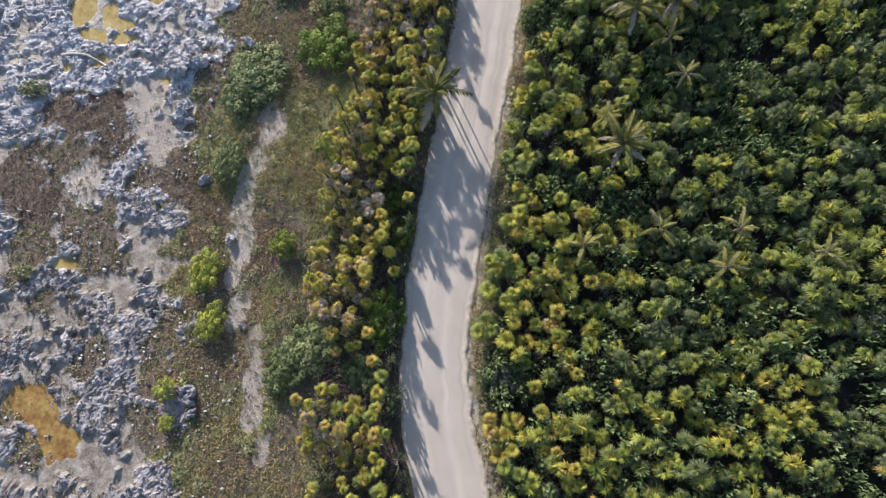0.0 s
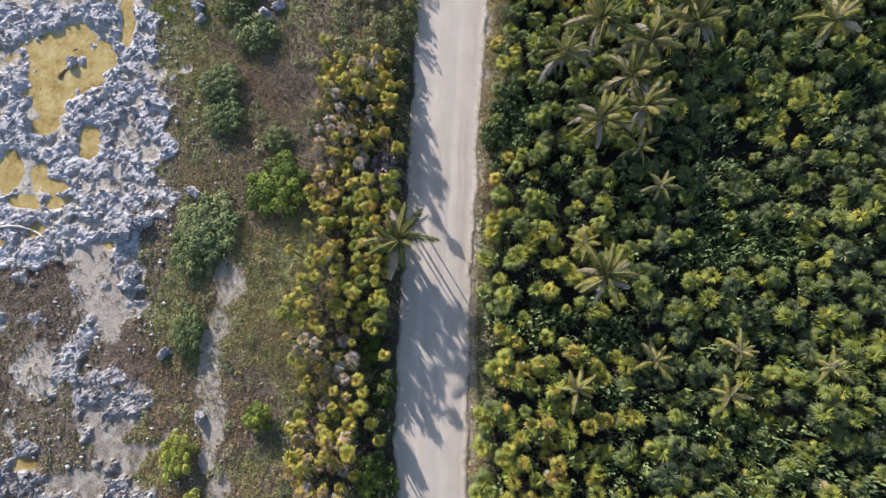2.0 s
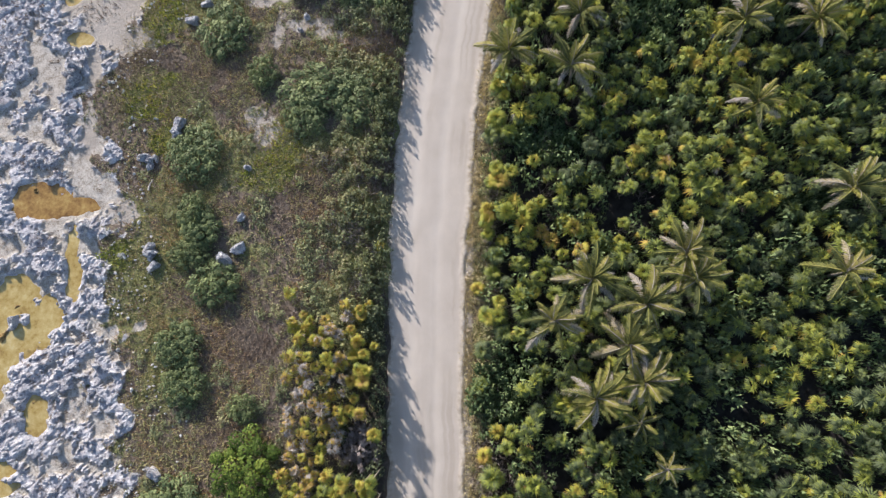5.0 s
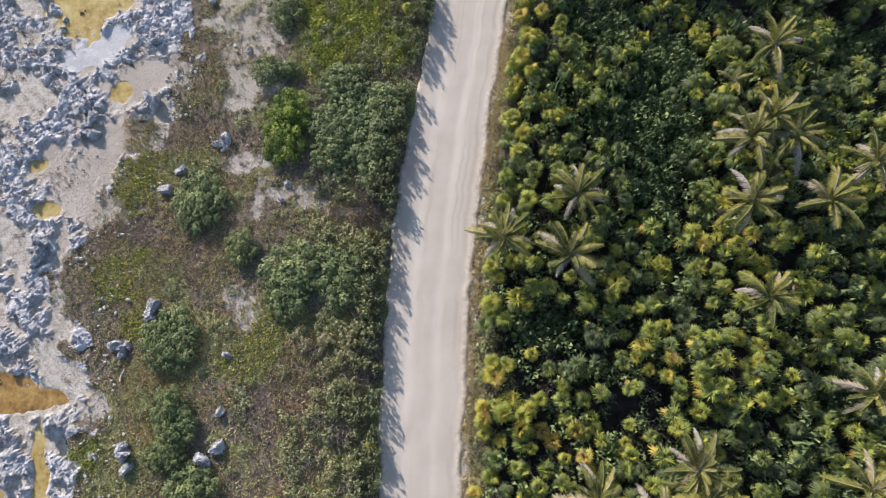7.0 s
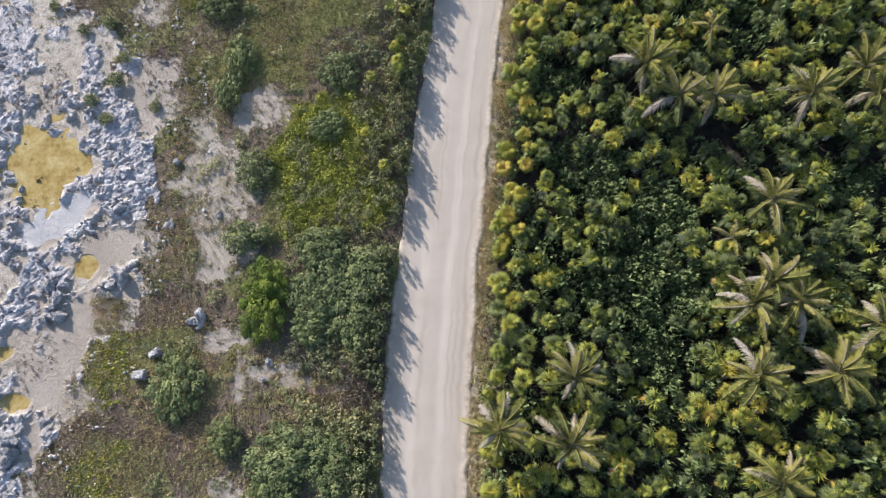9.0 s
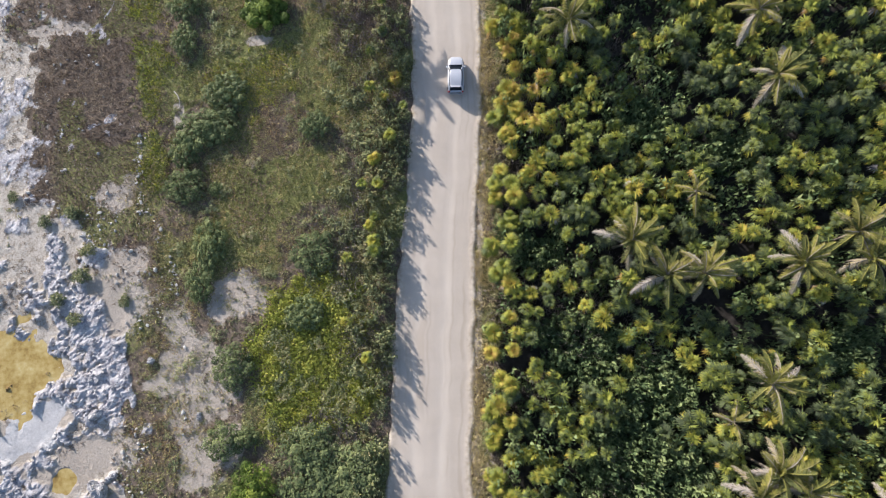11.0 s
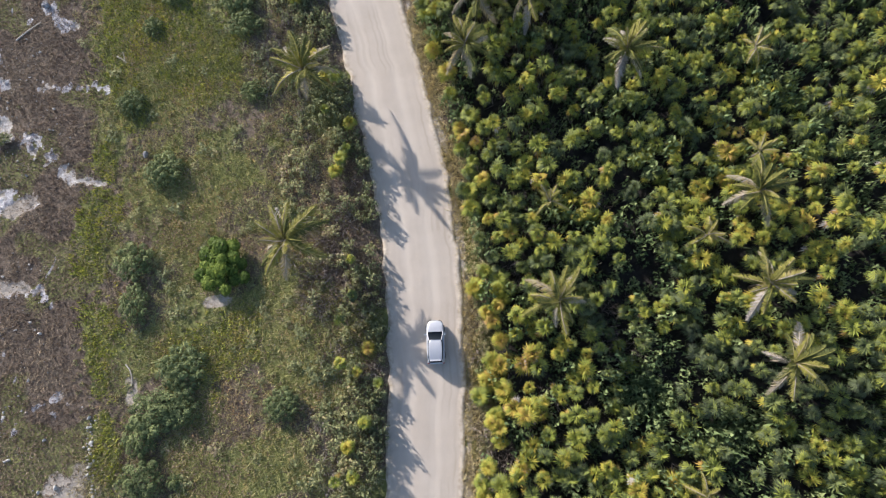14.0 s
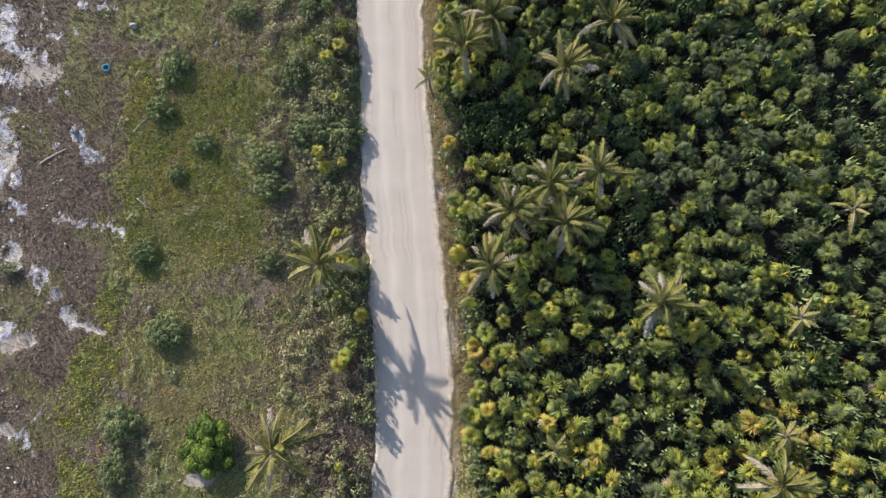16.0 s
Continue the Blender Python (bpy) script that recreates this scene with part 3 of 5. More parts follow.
def water_material(name, stops):
    m, t, b = shader(name, 0.15)
    b.inputs["Specular IOR Level"].default_value = 0.4
    t.links.new(ramp(t, mixed(t, 0.35, noise_at(t, 0.5, 5.0), noise_at(t, 2.5, 5.0)), stops), b.inputs["Base Color"])
    return m


FAN = leaf_material("thatch_palm_leaf", [(0.0, (0.04, 0.052, 0.034)), (0.34, (0.108, 0.135, 0.062)), (0.58, (0.235, 0.27, 0.05)), (0.75, (0.38, 0.335, 0.058)), (0.87, (0.37, 0.25, 0.065)), (0.95, (0.31, 0.185, 0.07)), (1.0, (0.36, 0.335, 0.31))], 0.14)
FROND = leaf_material("coconut_leaflet", [(0.0, (0.05, 0.062, 0.032)), (0.4, (0.13, 0.145, 0.052)), (0.7, (0.32, 0.30, 0.075)), (0.86, (0.33, 0.275, 0.155)), (1.0, (0.40, 0.365, 0.33))], 0.25)
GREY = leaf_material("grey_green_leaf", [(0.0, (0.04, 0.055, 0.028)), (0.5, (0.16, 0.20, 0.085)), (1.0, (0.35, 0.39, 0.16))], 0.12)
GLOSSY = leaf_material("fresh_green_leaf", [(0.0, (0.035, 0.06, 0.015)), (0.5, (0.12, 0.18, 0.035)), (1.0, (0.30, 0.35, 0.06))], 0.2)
OLIVE = leaf_material("yellow_green_leaf", [(0.0, (0.12, 0.14, 0.035)), (0.5, (0.34, 0.38, 0.08)), (1.0, (0.52, 0.49, 0.10))], 0.2)
MIXED = leaf_material("mixed_scrub_leaf", [(0.0, (0.10, 0.12, 0.07)), (0.35, (0.25, 0.28, 0.14)), (0.6, (0.39, 0.385, 0.18)), (0.8, (0.42, 0.35, 0.20)), (1.0, (0.38, 0.31, 0.25))], 0.2)
DRY = leaf_material("dry_brown_scrub", [(0.0, (0.10, 0.07, 0.052)), (0.5, (0.22, 0.16, 0.115)), (1.0, (0.43, 0.35, 0.24))], 0.15)
STRAW = leaf_material("straw_and_olive_grass", [(0.0, (0.13, 0.12, 0.045)), (0.4, (0.29, 0.25, 0.11)), (0.7, (0.51, 0.44, 0.22)), (1.0, (0.64, 0.55, 0.33))], 0.2)
COAST = leaf_material("coastal_grass", [(0.0, (0.15, 0.175, 0.065)), (0.35, (0.33, 0.345, 0.12)), (0.6, (0.49, 0.45, 0.20)), (0.82, (0.46, 0.32, 0.15)), (1.0, (0.36, 0.20, 0.10))], 0.2)
VINE = leaf_material("dark_creeper_leaf", [(0.0, (0.04, 0.062, 0.03)), (0.5, (0.13, 0.185, 0.078)), (1.0, (0.27, 0.32, 0.14))], 0.15)
TWIGS = leaf_material("grey_dead_twigs", [(0.0, (0.12, 0.10, 0.09)), (0.5, (0.24, 0.205, 0.185)), (1.0, (0.40, 0.35, 0.32))], 0.05)
BARK = plain("grey_palm_bark", (0.27, 0.23, 0.18), 0.9, 0, 0.5, 7.0)
STEM = plain("woody_stem", (0.17, 0.13, 0.09), 0.9, 0, 0.4, 9.0)
ROCK = stone_material()
SHELL = plain("pale_stones", (0.66, 0.64, 0.60), 0.9, 0, 0.55, 3.0)
DRIFT = plain("bleached_driftwood", (0.60, 0.55, 0.48), 0.85, 0, 0.3, 8.0)
GROUND, MARL, WATER = ground_material(), road_material(), water_material("yellow_brackish_water", [(0.34, (0.22, 0.14, 0.04)), (0.46, (0.36, 0.26, 0.085)), (0.58, (0.46, 0.36, 0.15)), (0.72, (0.52, 0.46, 0.27))])
PEAT = water_material("brown_brackish_water", [(0.34, (0.10, 0.05, 0.018)), (0.48, (0.26, 0.15, 0.045)), (0.62, (0.40, 0.27, 0.09)), (0.75, (0.46, 0.36, 0.16))])


# ---- meshes from arrays ----
def mesh(name, verts, quads, material, tone=None, smoothed=False, **more):
    """A mesh of quads or triangles, with attributes on its points."""
    verts, quads = np.asarray(verts, np.float32), np.asarray(quads, np.int32)
    me = bpy.data.meshes.new(name)
    me.vertices.add(len(verts))
    me.vertices.foreach_set("co", verts.ravel())
    me.loops.add(quads.size)
    me.loops.foreach_set("vertex_index", quads.ravel())
    me.polygons.add(len(quads))
    me.polygons.foreach_set("loop_start", np.arange(0, quads.size, quads.shape[1], dtype=np.int32))
    me.polygons.foreach_set("use_smooth", np.full(len(quads), smoothed))
    me.materials.append(material)
    if tone is not None:
        more["tone"] = tone
    for key, values in more.items():
        me.attributes.new(key, 'FLOAT', 'POINT').data.foreach_set("value", np.asarray(values, np.float32))
    me.update(calc_edges=True)
    return me


def part(name, me, parent, label=""):
    ob = new(name, me)
    ob.parent = parent
    return tagged(ob, label)


def root(name, m, label, category, group=""):
    ob = new(name)
    ob.empty_display_size = 0.3
    ob.matrix_basis = m
    return tagged(ob, label, category, group)


def unit(v):
    return v / np.maximum(np.linalg.norm(v, axis=-1, keepdims=True), 1e-6)


def kites(base, along, side, length, width, waist=0.45, droop=0.0):
    """Pointed leaves as folded quads: base, one flank, tip, other flank."""
    length, width = np.asarray(length, float).reshape(-1, 1), np.asarray(width, float).reshape(-1, 1)
    mid = base + along * length * waist
    tip = base + along * length - np.array((0, 0, 1.0)) * length * droop
    v = np.stack([base, mid + side * width, tip, mid - side * width], 1).reshape(-1, 3)
    return v, np.arange(len(v), dtype=np.int32).reshape(-1, 4)


def blades(base, along, side, length, width):
    """Small leaves as single pointed triangles."""
    length, width = np.asarray(length, float).reshape(-1, 1), np.asarray(width, float).reshape(-1, 1)
    v = np.stack([base - side * width, base + side * width, base + along * length], 1).reshape(-1, 3)
    return v, np.arange(len(v), dtype=np.int32).reshape(-1, 3)


def joined(pieces):
    """One template out of several (verts, quads, tone)."""
    vs, qs, ts, n = [], [], [], 0
    for v, q, t in pieces:
        vs.append(v), qs.append(q + n), ts.append(t)
        n += len(v)
    return np.concatenate(vs), np.concatenate(qs), np.concatenate(ts)


def strewn(template, place, yaw, wide, tall, tone):
    """Many copies of a template in one set of arrays."""
    v, q, t = template
    c, s = np.cos(yaw)[:, None], np.sin(yaw)[:, None]
    x, y, z = v[None, :, 0] * wide[:, None], v[None, :, 1] * wide[:, None], v[None, :, 2] * tall[:, None]
    out = np.stack([x * c - y * s, x * s + y * c, z], 2) + place[:, None, :]
    quads = q[None] + (np.arange(len(place)) * len(v))[:, None, None]
    return out.reshape(-1, 3), quads.reshape(-1, q.shape[1]), (t[None] + tone[:, None]).ravel()


def tube(points, radii, sides=7, close=True):
    """A bent, tapered tube; quads all along, with a capped end."""
    pts, rad = np.asarray(points, float), np.asarray(radii, float)
    d = unit(np.gradient(pts, axis=0))
    ref = np.array((1.0, 0, 0)) if abs(d[0, 0]) < 0.9 else np.array((0, 1.0, 0))
    a = unit(np.cross(d, ref))
    b = np.cross(d, a)
    ang = np.arange(sides) * 2 * np.pi / sides
    v = (pts[:, None] + rad[:, None, None] * (np.cos(ang)[None, :, None] * a[:, None] + np.sin(ang)[None, :, None] * b[:, None])).reshape(-1, 3)
    k, n = np.meshgrid(np.arange(len(pts) - 1), np.arange(sides), indexing="ij")
    q = np.stack([k * sides + n, k * sides + (n + 1) % sides, (k + 1) * sides + (n + 1) % sides, (k + 1) * sides + n], -1).reshape(-1, 4)
    return v, q, np.full(len(v), 0.4)


rng = np.random.default_rng(7)


def scattered(x0, x1, y0, y1, gap, chance=None):
    """Uneven places at least about a gap apart, kept by chance(x, y)."""
    nx, ny = int((x1 - x0) / gap), int((y1 - y0) / gap)
    gx, gy = np.meshgrid(np.arange(nx), np.arange(ny))
    x = x0 + (gx + 0.5 * (gy % 2) + rng.uniform(-0.33, 0.33, gx.shape)) * gap
    y = y0 + (gy + rng.uniform(-0.33, 0.33, gx.shape)) * gap
    x, y = x.ravel(), y.ravel()
    if chance is not None:
        keep = rng.random(len(x)) < chance(x, y)
        x, y = x[keep], y[keep]
    return x, y


# ---- ground ----
def craggy(x, y):
    """How high the pitted rock stands over the marl between: ragged plates on plates, split by cracks."""
    wx = x + 1.3 * (fbm(x, y, 1.5, 41) - 0.5) + 0.30 * (grain(x, y, 0.42, 43) - 0.5)
    wy = y + 1.3 * (fbm(x, y, 1.5, 42) - 0.5) + 0.30 * (grain(x, y, 0.42, 44) - 0.5)
    base = 0.42 * fbm(x, y, 7, 71) + 0.58 * fbm(wx, wy, 2.0, 51, 4)
    least = 0.435 + 0.05 * smooth(38, 26, y)
    lump = fbm(wx, wy, 0.85, 53, 3)
    low, mid, top = smooth(least, least + 0.03, base), smooth(0.43, 0.46, 0.35 * base + 0.65 * lump), smooth(0.54, 0.565, 0.35 * base + 0.65 * lump)
    crack = smooth(0.045, 0.012, np.abs(fbm(wx, wy, 1.9, 61) - 0.5))
    rough = 0.26 * np.abs(grain(wx, wy, 0.62, 62) - 0.5) + 0.20 * np.abs(grain(x, y, 0.33, 64) - 0.5) + 0.07 * hashed(np.floor(wx / 0.29), np.floor(wy / 0.29), 9)
    return 0.8 * low * (0.13 + (0.13 * mid + 0.15 * top) * (0.5 + fbm(x, y, 6, 72)) + rough - 0.13 * crack)


def ground_height(x, y):
    rock = rocky(x, y)
    pool = patches([(a, b, 1.1 * c, 1.1 * d) for a, b, c, d in POOLS], x, y, 0.22, 0.42, 11)
    flat = patches(SAND + PALE, x, y)
    crag = craggy(x, y) * (1 - 0.6 * smooth(110, 124, y)) * (1 - 0.92 * flat) * (1 - 0.9 * pool * smooth(0.82, 0.74, fbm(x, y, 1.6, 63)))
    z = rock * (crag - 0.03) + (1 - rock) * (0.10 * fbm(x, y, 3.0, 81) + 0.05 * grain(x, y, 0.6, 83) * (1 - flat))
    z = z - 0.16 * pool
    by_road = smooth(2.5, 0.3, np.maximum(road_left(y) - x, x - road_right(y)))
    return z * (1 - by_road) - 0.08 * by_road


def build_ground():
    grow = 40 * 1.6 ** np.arange(1, 8)
    xs = np.concatenate([-65 - grow[::-1], np.arange(-65.5, -54, 0.5), np.arange(-54, -24, 0.21), np.arange(-24, -9.4, 0.6), np.arange(-9, 14, 0.6), np.arange(14, 64.1, 2.5), [66.0], 66 + grow])
    ys = np.concatenate([-34 - grow[::-1], np.arange(-34, -16, 0.6), np.arange(-16, 132, 0.23), np.arange(132, 200.1, 0.4), 200 + grow])
    x, y = np.meshgrid(xs, ys)
    x, y = x.ravel(), y.ravel()
    near = smooth(65, 63, np.abs(x))
    z = ground_height(x, y) * near
    nx, ny = len(xs), len(ys)
    i, j = np.meshgrid(np.arange(nx - 1), np.arange(ny - 1))
    a = (j * nx + i).ravel()
    q = np.stack([a, a + 1, a + nx + 1, a + nx], 1)
    pool = patches(POOLS, x, y, 0.6, 0.4, 11)
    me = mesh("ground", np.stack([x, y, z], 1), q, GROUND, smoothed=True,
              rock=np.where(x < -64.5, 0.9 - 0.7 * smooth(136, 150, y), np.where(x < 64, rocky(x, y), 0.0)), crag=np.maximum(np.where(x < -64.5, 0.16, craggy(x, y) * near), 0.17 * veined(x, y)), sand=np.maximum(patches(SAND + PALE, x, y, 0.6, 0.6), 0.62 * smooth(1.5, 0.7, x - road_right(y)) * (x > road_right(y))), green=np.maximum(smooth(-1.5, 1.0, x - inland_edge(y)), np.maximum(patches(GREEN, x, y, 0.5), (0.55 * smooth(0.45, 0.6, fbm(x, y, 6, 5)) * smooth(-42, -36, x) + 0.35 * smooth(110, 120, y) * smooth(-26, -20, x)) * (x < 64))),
              # forest: inland soil, plus shade between the seaward palms put into the colour
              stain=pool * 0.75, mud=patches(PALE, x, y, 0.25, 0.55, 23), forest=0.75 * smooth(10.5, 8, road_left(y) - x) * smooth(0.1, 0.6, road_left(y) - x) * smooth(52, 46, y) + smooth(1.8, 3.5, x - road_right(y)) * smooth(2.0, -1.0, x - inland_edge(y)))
    jagged = ((x[a] < -24) & (rocky(x[a], y[a]) > 0.5) & (craggy(x[a], y[a]) > 0.08))
    me.polygons.foreach_set("use_smooth", ~jagged)
    tagged(new("ground", me), "pale jagged limestone, sand and leaf litter under scrub", "ground", kind="structure")


def build_road():
    ys, k = np.arange(-58, 258, 0.4), 44
    f = np.linspace(0, 1, k + 1)
    y, f = np.meshgrid(ys, f, indexing="ij")
    rag = lambda seed: (fbm(y * 0, y, 1.6, seed) - 0.5) * 0.7
    left, right = road_left(y) - 0.25 + rag(5), road_right(y) + 0.25 + rag(9)
    x = left + (right - left) * f
    ruts = np.exp(-((f - 0.30) / 0.06) ** 2) + np.exp(-((f - 0.62) / 0.06) ** 2)
    edge = smooth(0.12, 0.02, np.minimum(f, 1 - f))
    bank = np.exp(-((f - 0.945) / 0.022) ** 2) + 0.6 * np.exp(-((f - 0.05) / 0.02) ** 2)
    z = 0.03 + 0.05 * np.sin(np.pi * f) - 0.025 * ruts + 0.09 * bank * grain(x, y, 0.8, 3) + 0.03 * (fbm(x, y, 1.5, 2) - 0.5) - 0.16 * smooth(0.02, 0.0, np.minimum(f, 1 - f))
    n = k + 1
    i, j = np.meshgrid(np.arange(len(ys) - 1), np.arange(k), indexing="ij")
    a = (i * n + j).ravel()
    q = np.stack([a, a + 1, a + n + 1, a + n], 1)
    track = np.clip(ruts * (0.3 + 0.8 * fbm(x, y * 0.2, 1.2, 8)) + 0.5 * (grain(f * 26, y * 0.06, 1.0, 4) - 0.5) + 0.4 * (fbm(x, y, 5, 6) - 0.5), 0, 1)
    me = mesh("road", np.stack([x, y, z], 2).reshape(-1, 3), q, MARL, smoothed=True, track=track.ravel(), groove=np.clip(np.exp(-((f - 0.86 - 0.02 * np.sin(y / 9)) / 0.012) ** 2) * smooth(0.35, 0.6, fbm(x, y * 0.25, 2, 14)) + 0.8 * smooth(0.58, 0.75, grain(f * 34, y * 0.05, 1.0, 15)) * smooth(0.4, 0.6, fbm(x, y, 6, 16)), 0, 1).ravel(), edge=np.maximum(edge, bank).ravel())
    tagged(new("road", me), "pale unpaved marl road with faint wheel tracks", "road", kind="structure")


def build_pools():
    """One level sheet of shallow water for each hollow in the rock; neighbours meet edge to edge."""
    step = 0.5
    gx, gy = np.meshgrid(np.arange(-60, -26, step), np.arange(-20, 115, step))
    gx, gy = gx.ravel(), gy.ravel()
    reach = np.stack([np.hypot((gx + step / 2 - px) / (rx + 0.3), (gy + step / 2 - py) / (ry + 0.3)) for px, py, rx, ry in POOLS])
    owner, near = reach.argmin(0), reach.min(0) < 1.75
    for k in range(len(POOLS)):
        x, y = gx[near & (owner == k)], gy[near & (owner == k)]
        v = np.stack([np.stack([x + a * step, y + b * step, np.full(len(x), -0.085)], 1) for a, b in ((0, 0), (1, 0), (1, 1), (0, 1))], 1).reshape(-1, 3)
        deep = POOLS[k][1] < 0 or (58 < POOLS[k][1] < 63)
        tagged(new("water", mesh("water", v, np.arange(len(v)).reshape(-1, 4), PEAT if deep else WATER)),
               "shallow rust-brown pool in pitted limestone" if deep else "shallow yellow-brown pool in pitted limestone", "pool", "rock pools", "structure")


build_ground()
build_road()
build_pools()


# ---- plants: templates ----
def fan_crown(leaves, fingers, seed):
    """A thatch palm's round head of fan leaves: the stalks rise, the blades arch over and hang, old ones dry."""
    r = np.random.default_rng(seed)
    up = np.array((0, 0, 1.0))
    out = []
    for i in range(leaves):
        age = i / (leaves - 1)
        az = i * 2.39996 + r.uniform(-0.4, 0.4)
        rise = radians(86 - 86 * age ** 0.9) + r.uniform(-0.18, 0.18)
        bow = rise - radians(22 + 38 * min(1, 1.5 * age)) + r.uniform(-0.25, 0.25)
        flat = np.array((math.cos(az), math.sin(az), 0))
        d, e = flat * math.cos(rise) + up * math.sin(rise), flat * math.cos(bow) + up * math.sin(bow)
        s = unit(np.cross(e, up) + r.normal(0, 0.3, 3))
        n = np.cross(s, e)
        hub = d * r.uniform(0.28, 0.54) * (0.85 + 0.3 * age)
        a = np.linspace(-1.75, 1.75, fingers) + r.uniform(-0.06, 0.06, fingers)
        reach = r.uniform(0.46, 0.72) * (1 - 0.25 * np.abs(a) / 1.75) * r.uniform(0.85, 1.12, fingers)
        along = unit(np.cos(a)[:, None] * e + np.sin(a)[:, None] * s - up * (0.10 + 0.25 * age))
        flank = unit(np.cross(along, n))
        v, q = kites(np.repeat(hub[None], fingers, 0), along, flank, reach, reach * 0.68 / fingers, 0.5, 0.12 + 0.25 * age)
        dry = (0.30 if r.random() < 0.6 else 0.5) if age > 0.72 and r.random() < 0.35 else 0
        # tone falls with leaf age, steepened to paint the head's lit top and dark underside
        out.append((v, q, np.repeat(r.uniform(-0.07, 0.07, fingers), 4) + np.tile((-0.07, 0, 0.06, 0), fingers) + (0.60 - 0.30 * min(1, age * 1.15) + dry + r.uniform(-0.06, 0.06))))
        if leaves > 20:
            pv, pq = kites(np.zeros((1, 3)), d[None], s[None], np.linalg.norm(hub), 0.025, 0.5)
            out.append((pv, pq, np.full(4, 0.62)))
    v, q, t = joined(out)
    a, b = r.uniform(-0.3, 0.3, 2)
    tip = np.array(Euler((a, b, 0)).to_matrix())
    return v @ tip.T, q, t


def frond_shape(seed, length=2.9, pairs=40, hang=0.5):
    """A coconut frond lying along +x: an arching midrib with leaflets that hang from both sides like a tent."""
    r = np.random.default_rng(seed)
    u = np.linspace(0, 1, 10)
    arc = np.stack([length * (u - 0.10 * u ** 2), 0.10 * np.sin(3 * u + seed), length * (0.26 * u - hang * u ** 2)], 1)
    rib = tube(arc, 0.05 * (1 - 0.85 * u) + 0.008, 4)
    rib = (rib[0], rib[1], np.full(len(rib[0]), 0.70))
    w = np.linspace(0.16, 0.99, pairs)
    base = np.stack([np.interp(w, u, arc[:, k]) for k in range(3)], 1)
    d = unit(np.stack([np.interp(w, u, np.gradient(arc[:, k])) for k in range(3)], 1))
    out = [rib]
    for sign in (-1, 1):
        side = np.array((0, sign, 0)) + d * (0.35 + 0.55 * w[:, None]) + np.array((0, 0, -0.42)) + r.normal(0, 0.13, (pairs, 3))
        size = 0.56 * np.sin(np.pi * np.clip(0.16 + 0.80 * w, 0, 1)) ** 0.55 * r.uniform(0.85, 1.1, pairs)
        v, q = kites(base, unit(side), d, size, 0.046, 0.35, 0.28)
        out.append((v, q, np.repeat(0.42 + r.uniform(-0.09, 0.09, pairs), 4) + np.tile((0.10, 0, 0.05, 0), pairs)))
    return joined(out)


def leafy_dome(leaves, leaf, lumps, seed, flat=0.75):
    """A shrub of unit half width: leaves on and inside a heap of uneven lumps."""
    r = np.random.default_rng(seed)
    k = np.arange(lumps)
    far = np.sqrt((k + 0.3) / lumps) * 0.78
    c = np.stack([far * np.cos(k * 2.4 + seed), far * np.sin(k * 2.4 + seed), flat * (0.80 - 0.62 * far ** 2) * r.uniform(0.6, 1.15, lumps)], 1)
    size = r.uniform(0.22, 0.40, lumps) * (6 / lumps) ** 0.33
    pick = r.integers(0, lumps, leaves)
    n = unit(r.normal(0, 1, (leaves, 3)) + np.array((0, 0, 0.55)))
    p = c[pick] + n * (size[pick] * r.uniform(0.72, 1.06, leaves) ** 0.7)[:, None]
    p[:, 2] = np.maximum(p[:, 2], 0.04 + 0.1 * r.random(leaves))
    free = r.normal(0, 1, (leaves, 3))
    along = unit(unit(free - n * np.sum(free * n, 1, keepdims=True)) + n * 0.25)
    side = unit(np.cross(along, n + r.normal(0, 0.22, (leaves, 3))))
    v, q = blades(p, along, side, leaf * r.uniform(0.8, 1.5, leaves), leaf * r.uniform(0.35, 0.5, leaves))
    # billow shading in the leaf tone: darker down the heap; lumps vary at random
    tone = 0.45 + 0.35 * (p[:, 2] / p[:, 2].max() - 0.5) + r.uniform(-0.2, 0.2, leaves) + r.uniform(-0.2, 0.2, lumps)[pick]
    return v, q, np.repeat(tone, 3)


def tuft(count, seed, spread=0.9, length=1.0, width=0.09):
    """A low clump of blades or small leaves, of about unit size."""
    r = np.random.default_rng(seed)
    az, el = r.uniform(0, 6.28, count), r.uniform(0.25, 1.2, count)
    along = np.stack([np.cos(az) * np.cos(el), np.sin(az) * np.cos(el), np.sin(el)], 1)
    base = np.stack([r.uniform(-0.5, 0.5, count) * spread, r.uniform(-0.5, 0.5, count) * spread, np.zeros(count)], 1)
    side = unit(np.cross(along, r.normal(0, 1, (count, 3))))
    v, q = blades(base, along, side, r.uniform(0.65, 1.2, count) * length, width)
    return v, q, np.repeat(r.uniform(0.2, 0.8, count), 3)


def trunk_shape(height, lean, seed, base=0.16, top=0.09, sides=8):
    u = np.linspace(0, 1, 9)
    bow = np.stack([lean * u ** 1.6, 0.06 * height * np.sin(2.6 * u + seed) * u * (1 - u) * 2, height * u - 0.25 * (1 - u)], 1)
    ring = base + (top - base) * u ** 0.5 + 0.10 * base * np.cos(u * 60)
    v, q, t = tube(bow, ring, sides)
    return v, q


# ---- thatch palms ----
CROWNS = [fan_crown(26, 11, s) for s in (1, 2, 3, 4)]
LIGHT_CROWNS = [fan_crown(17, 9, s) for s in (11, 12, 13, 14, 15)]


def on_bare(x, y):
    """Places with no tall growth: the roadway and its edges."""
    return (x > road_left(y) - 0.7) & (x < road_right(y) + 0.55)


def far_from(some, x, y, gap):
    out = np.ones(len(x), bool)
    for p in some:
        out &= np.hypot(x - p[0], y - p[1]) > gap
    return out


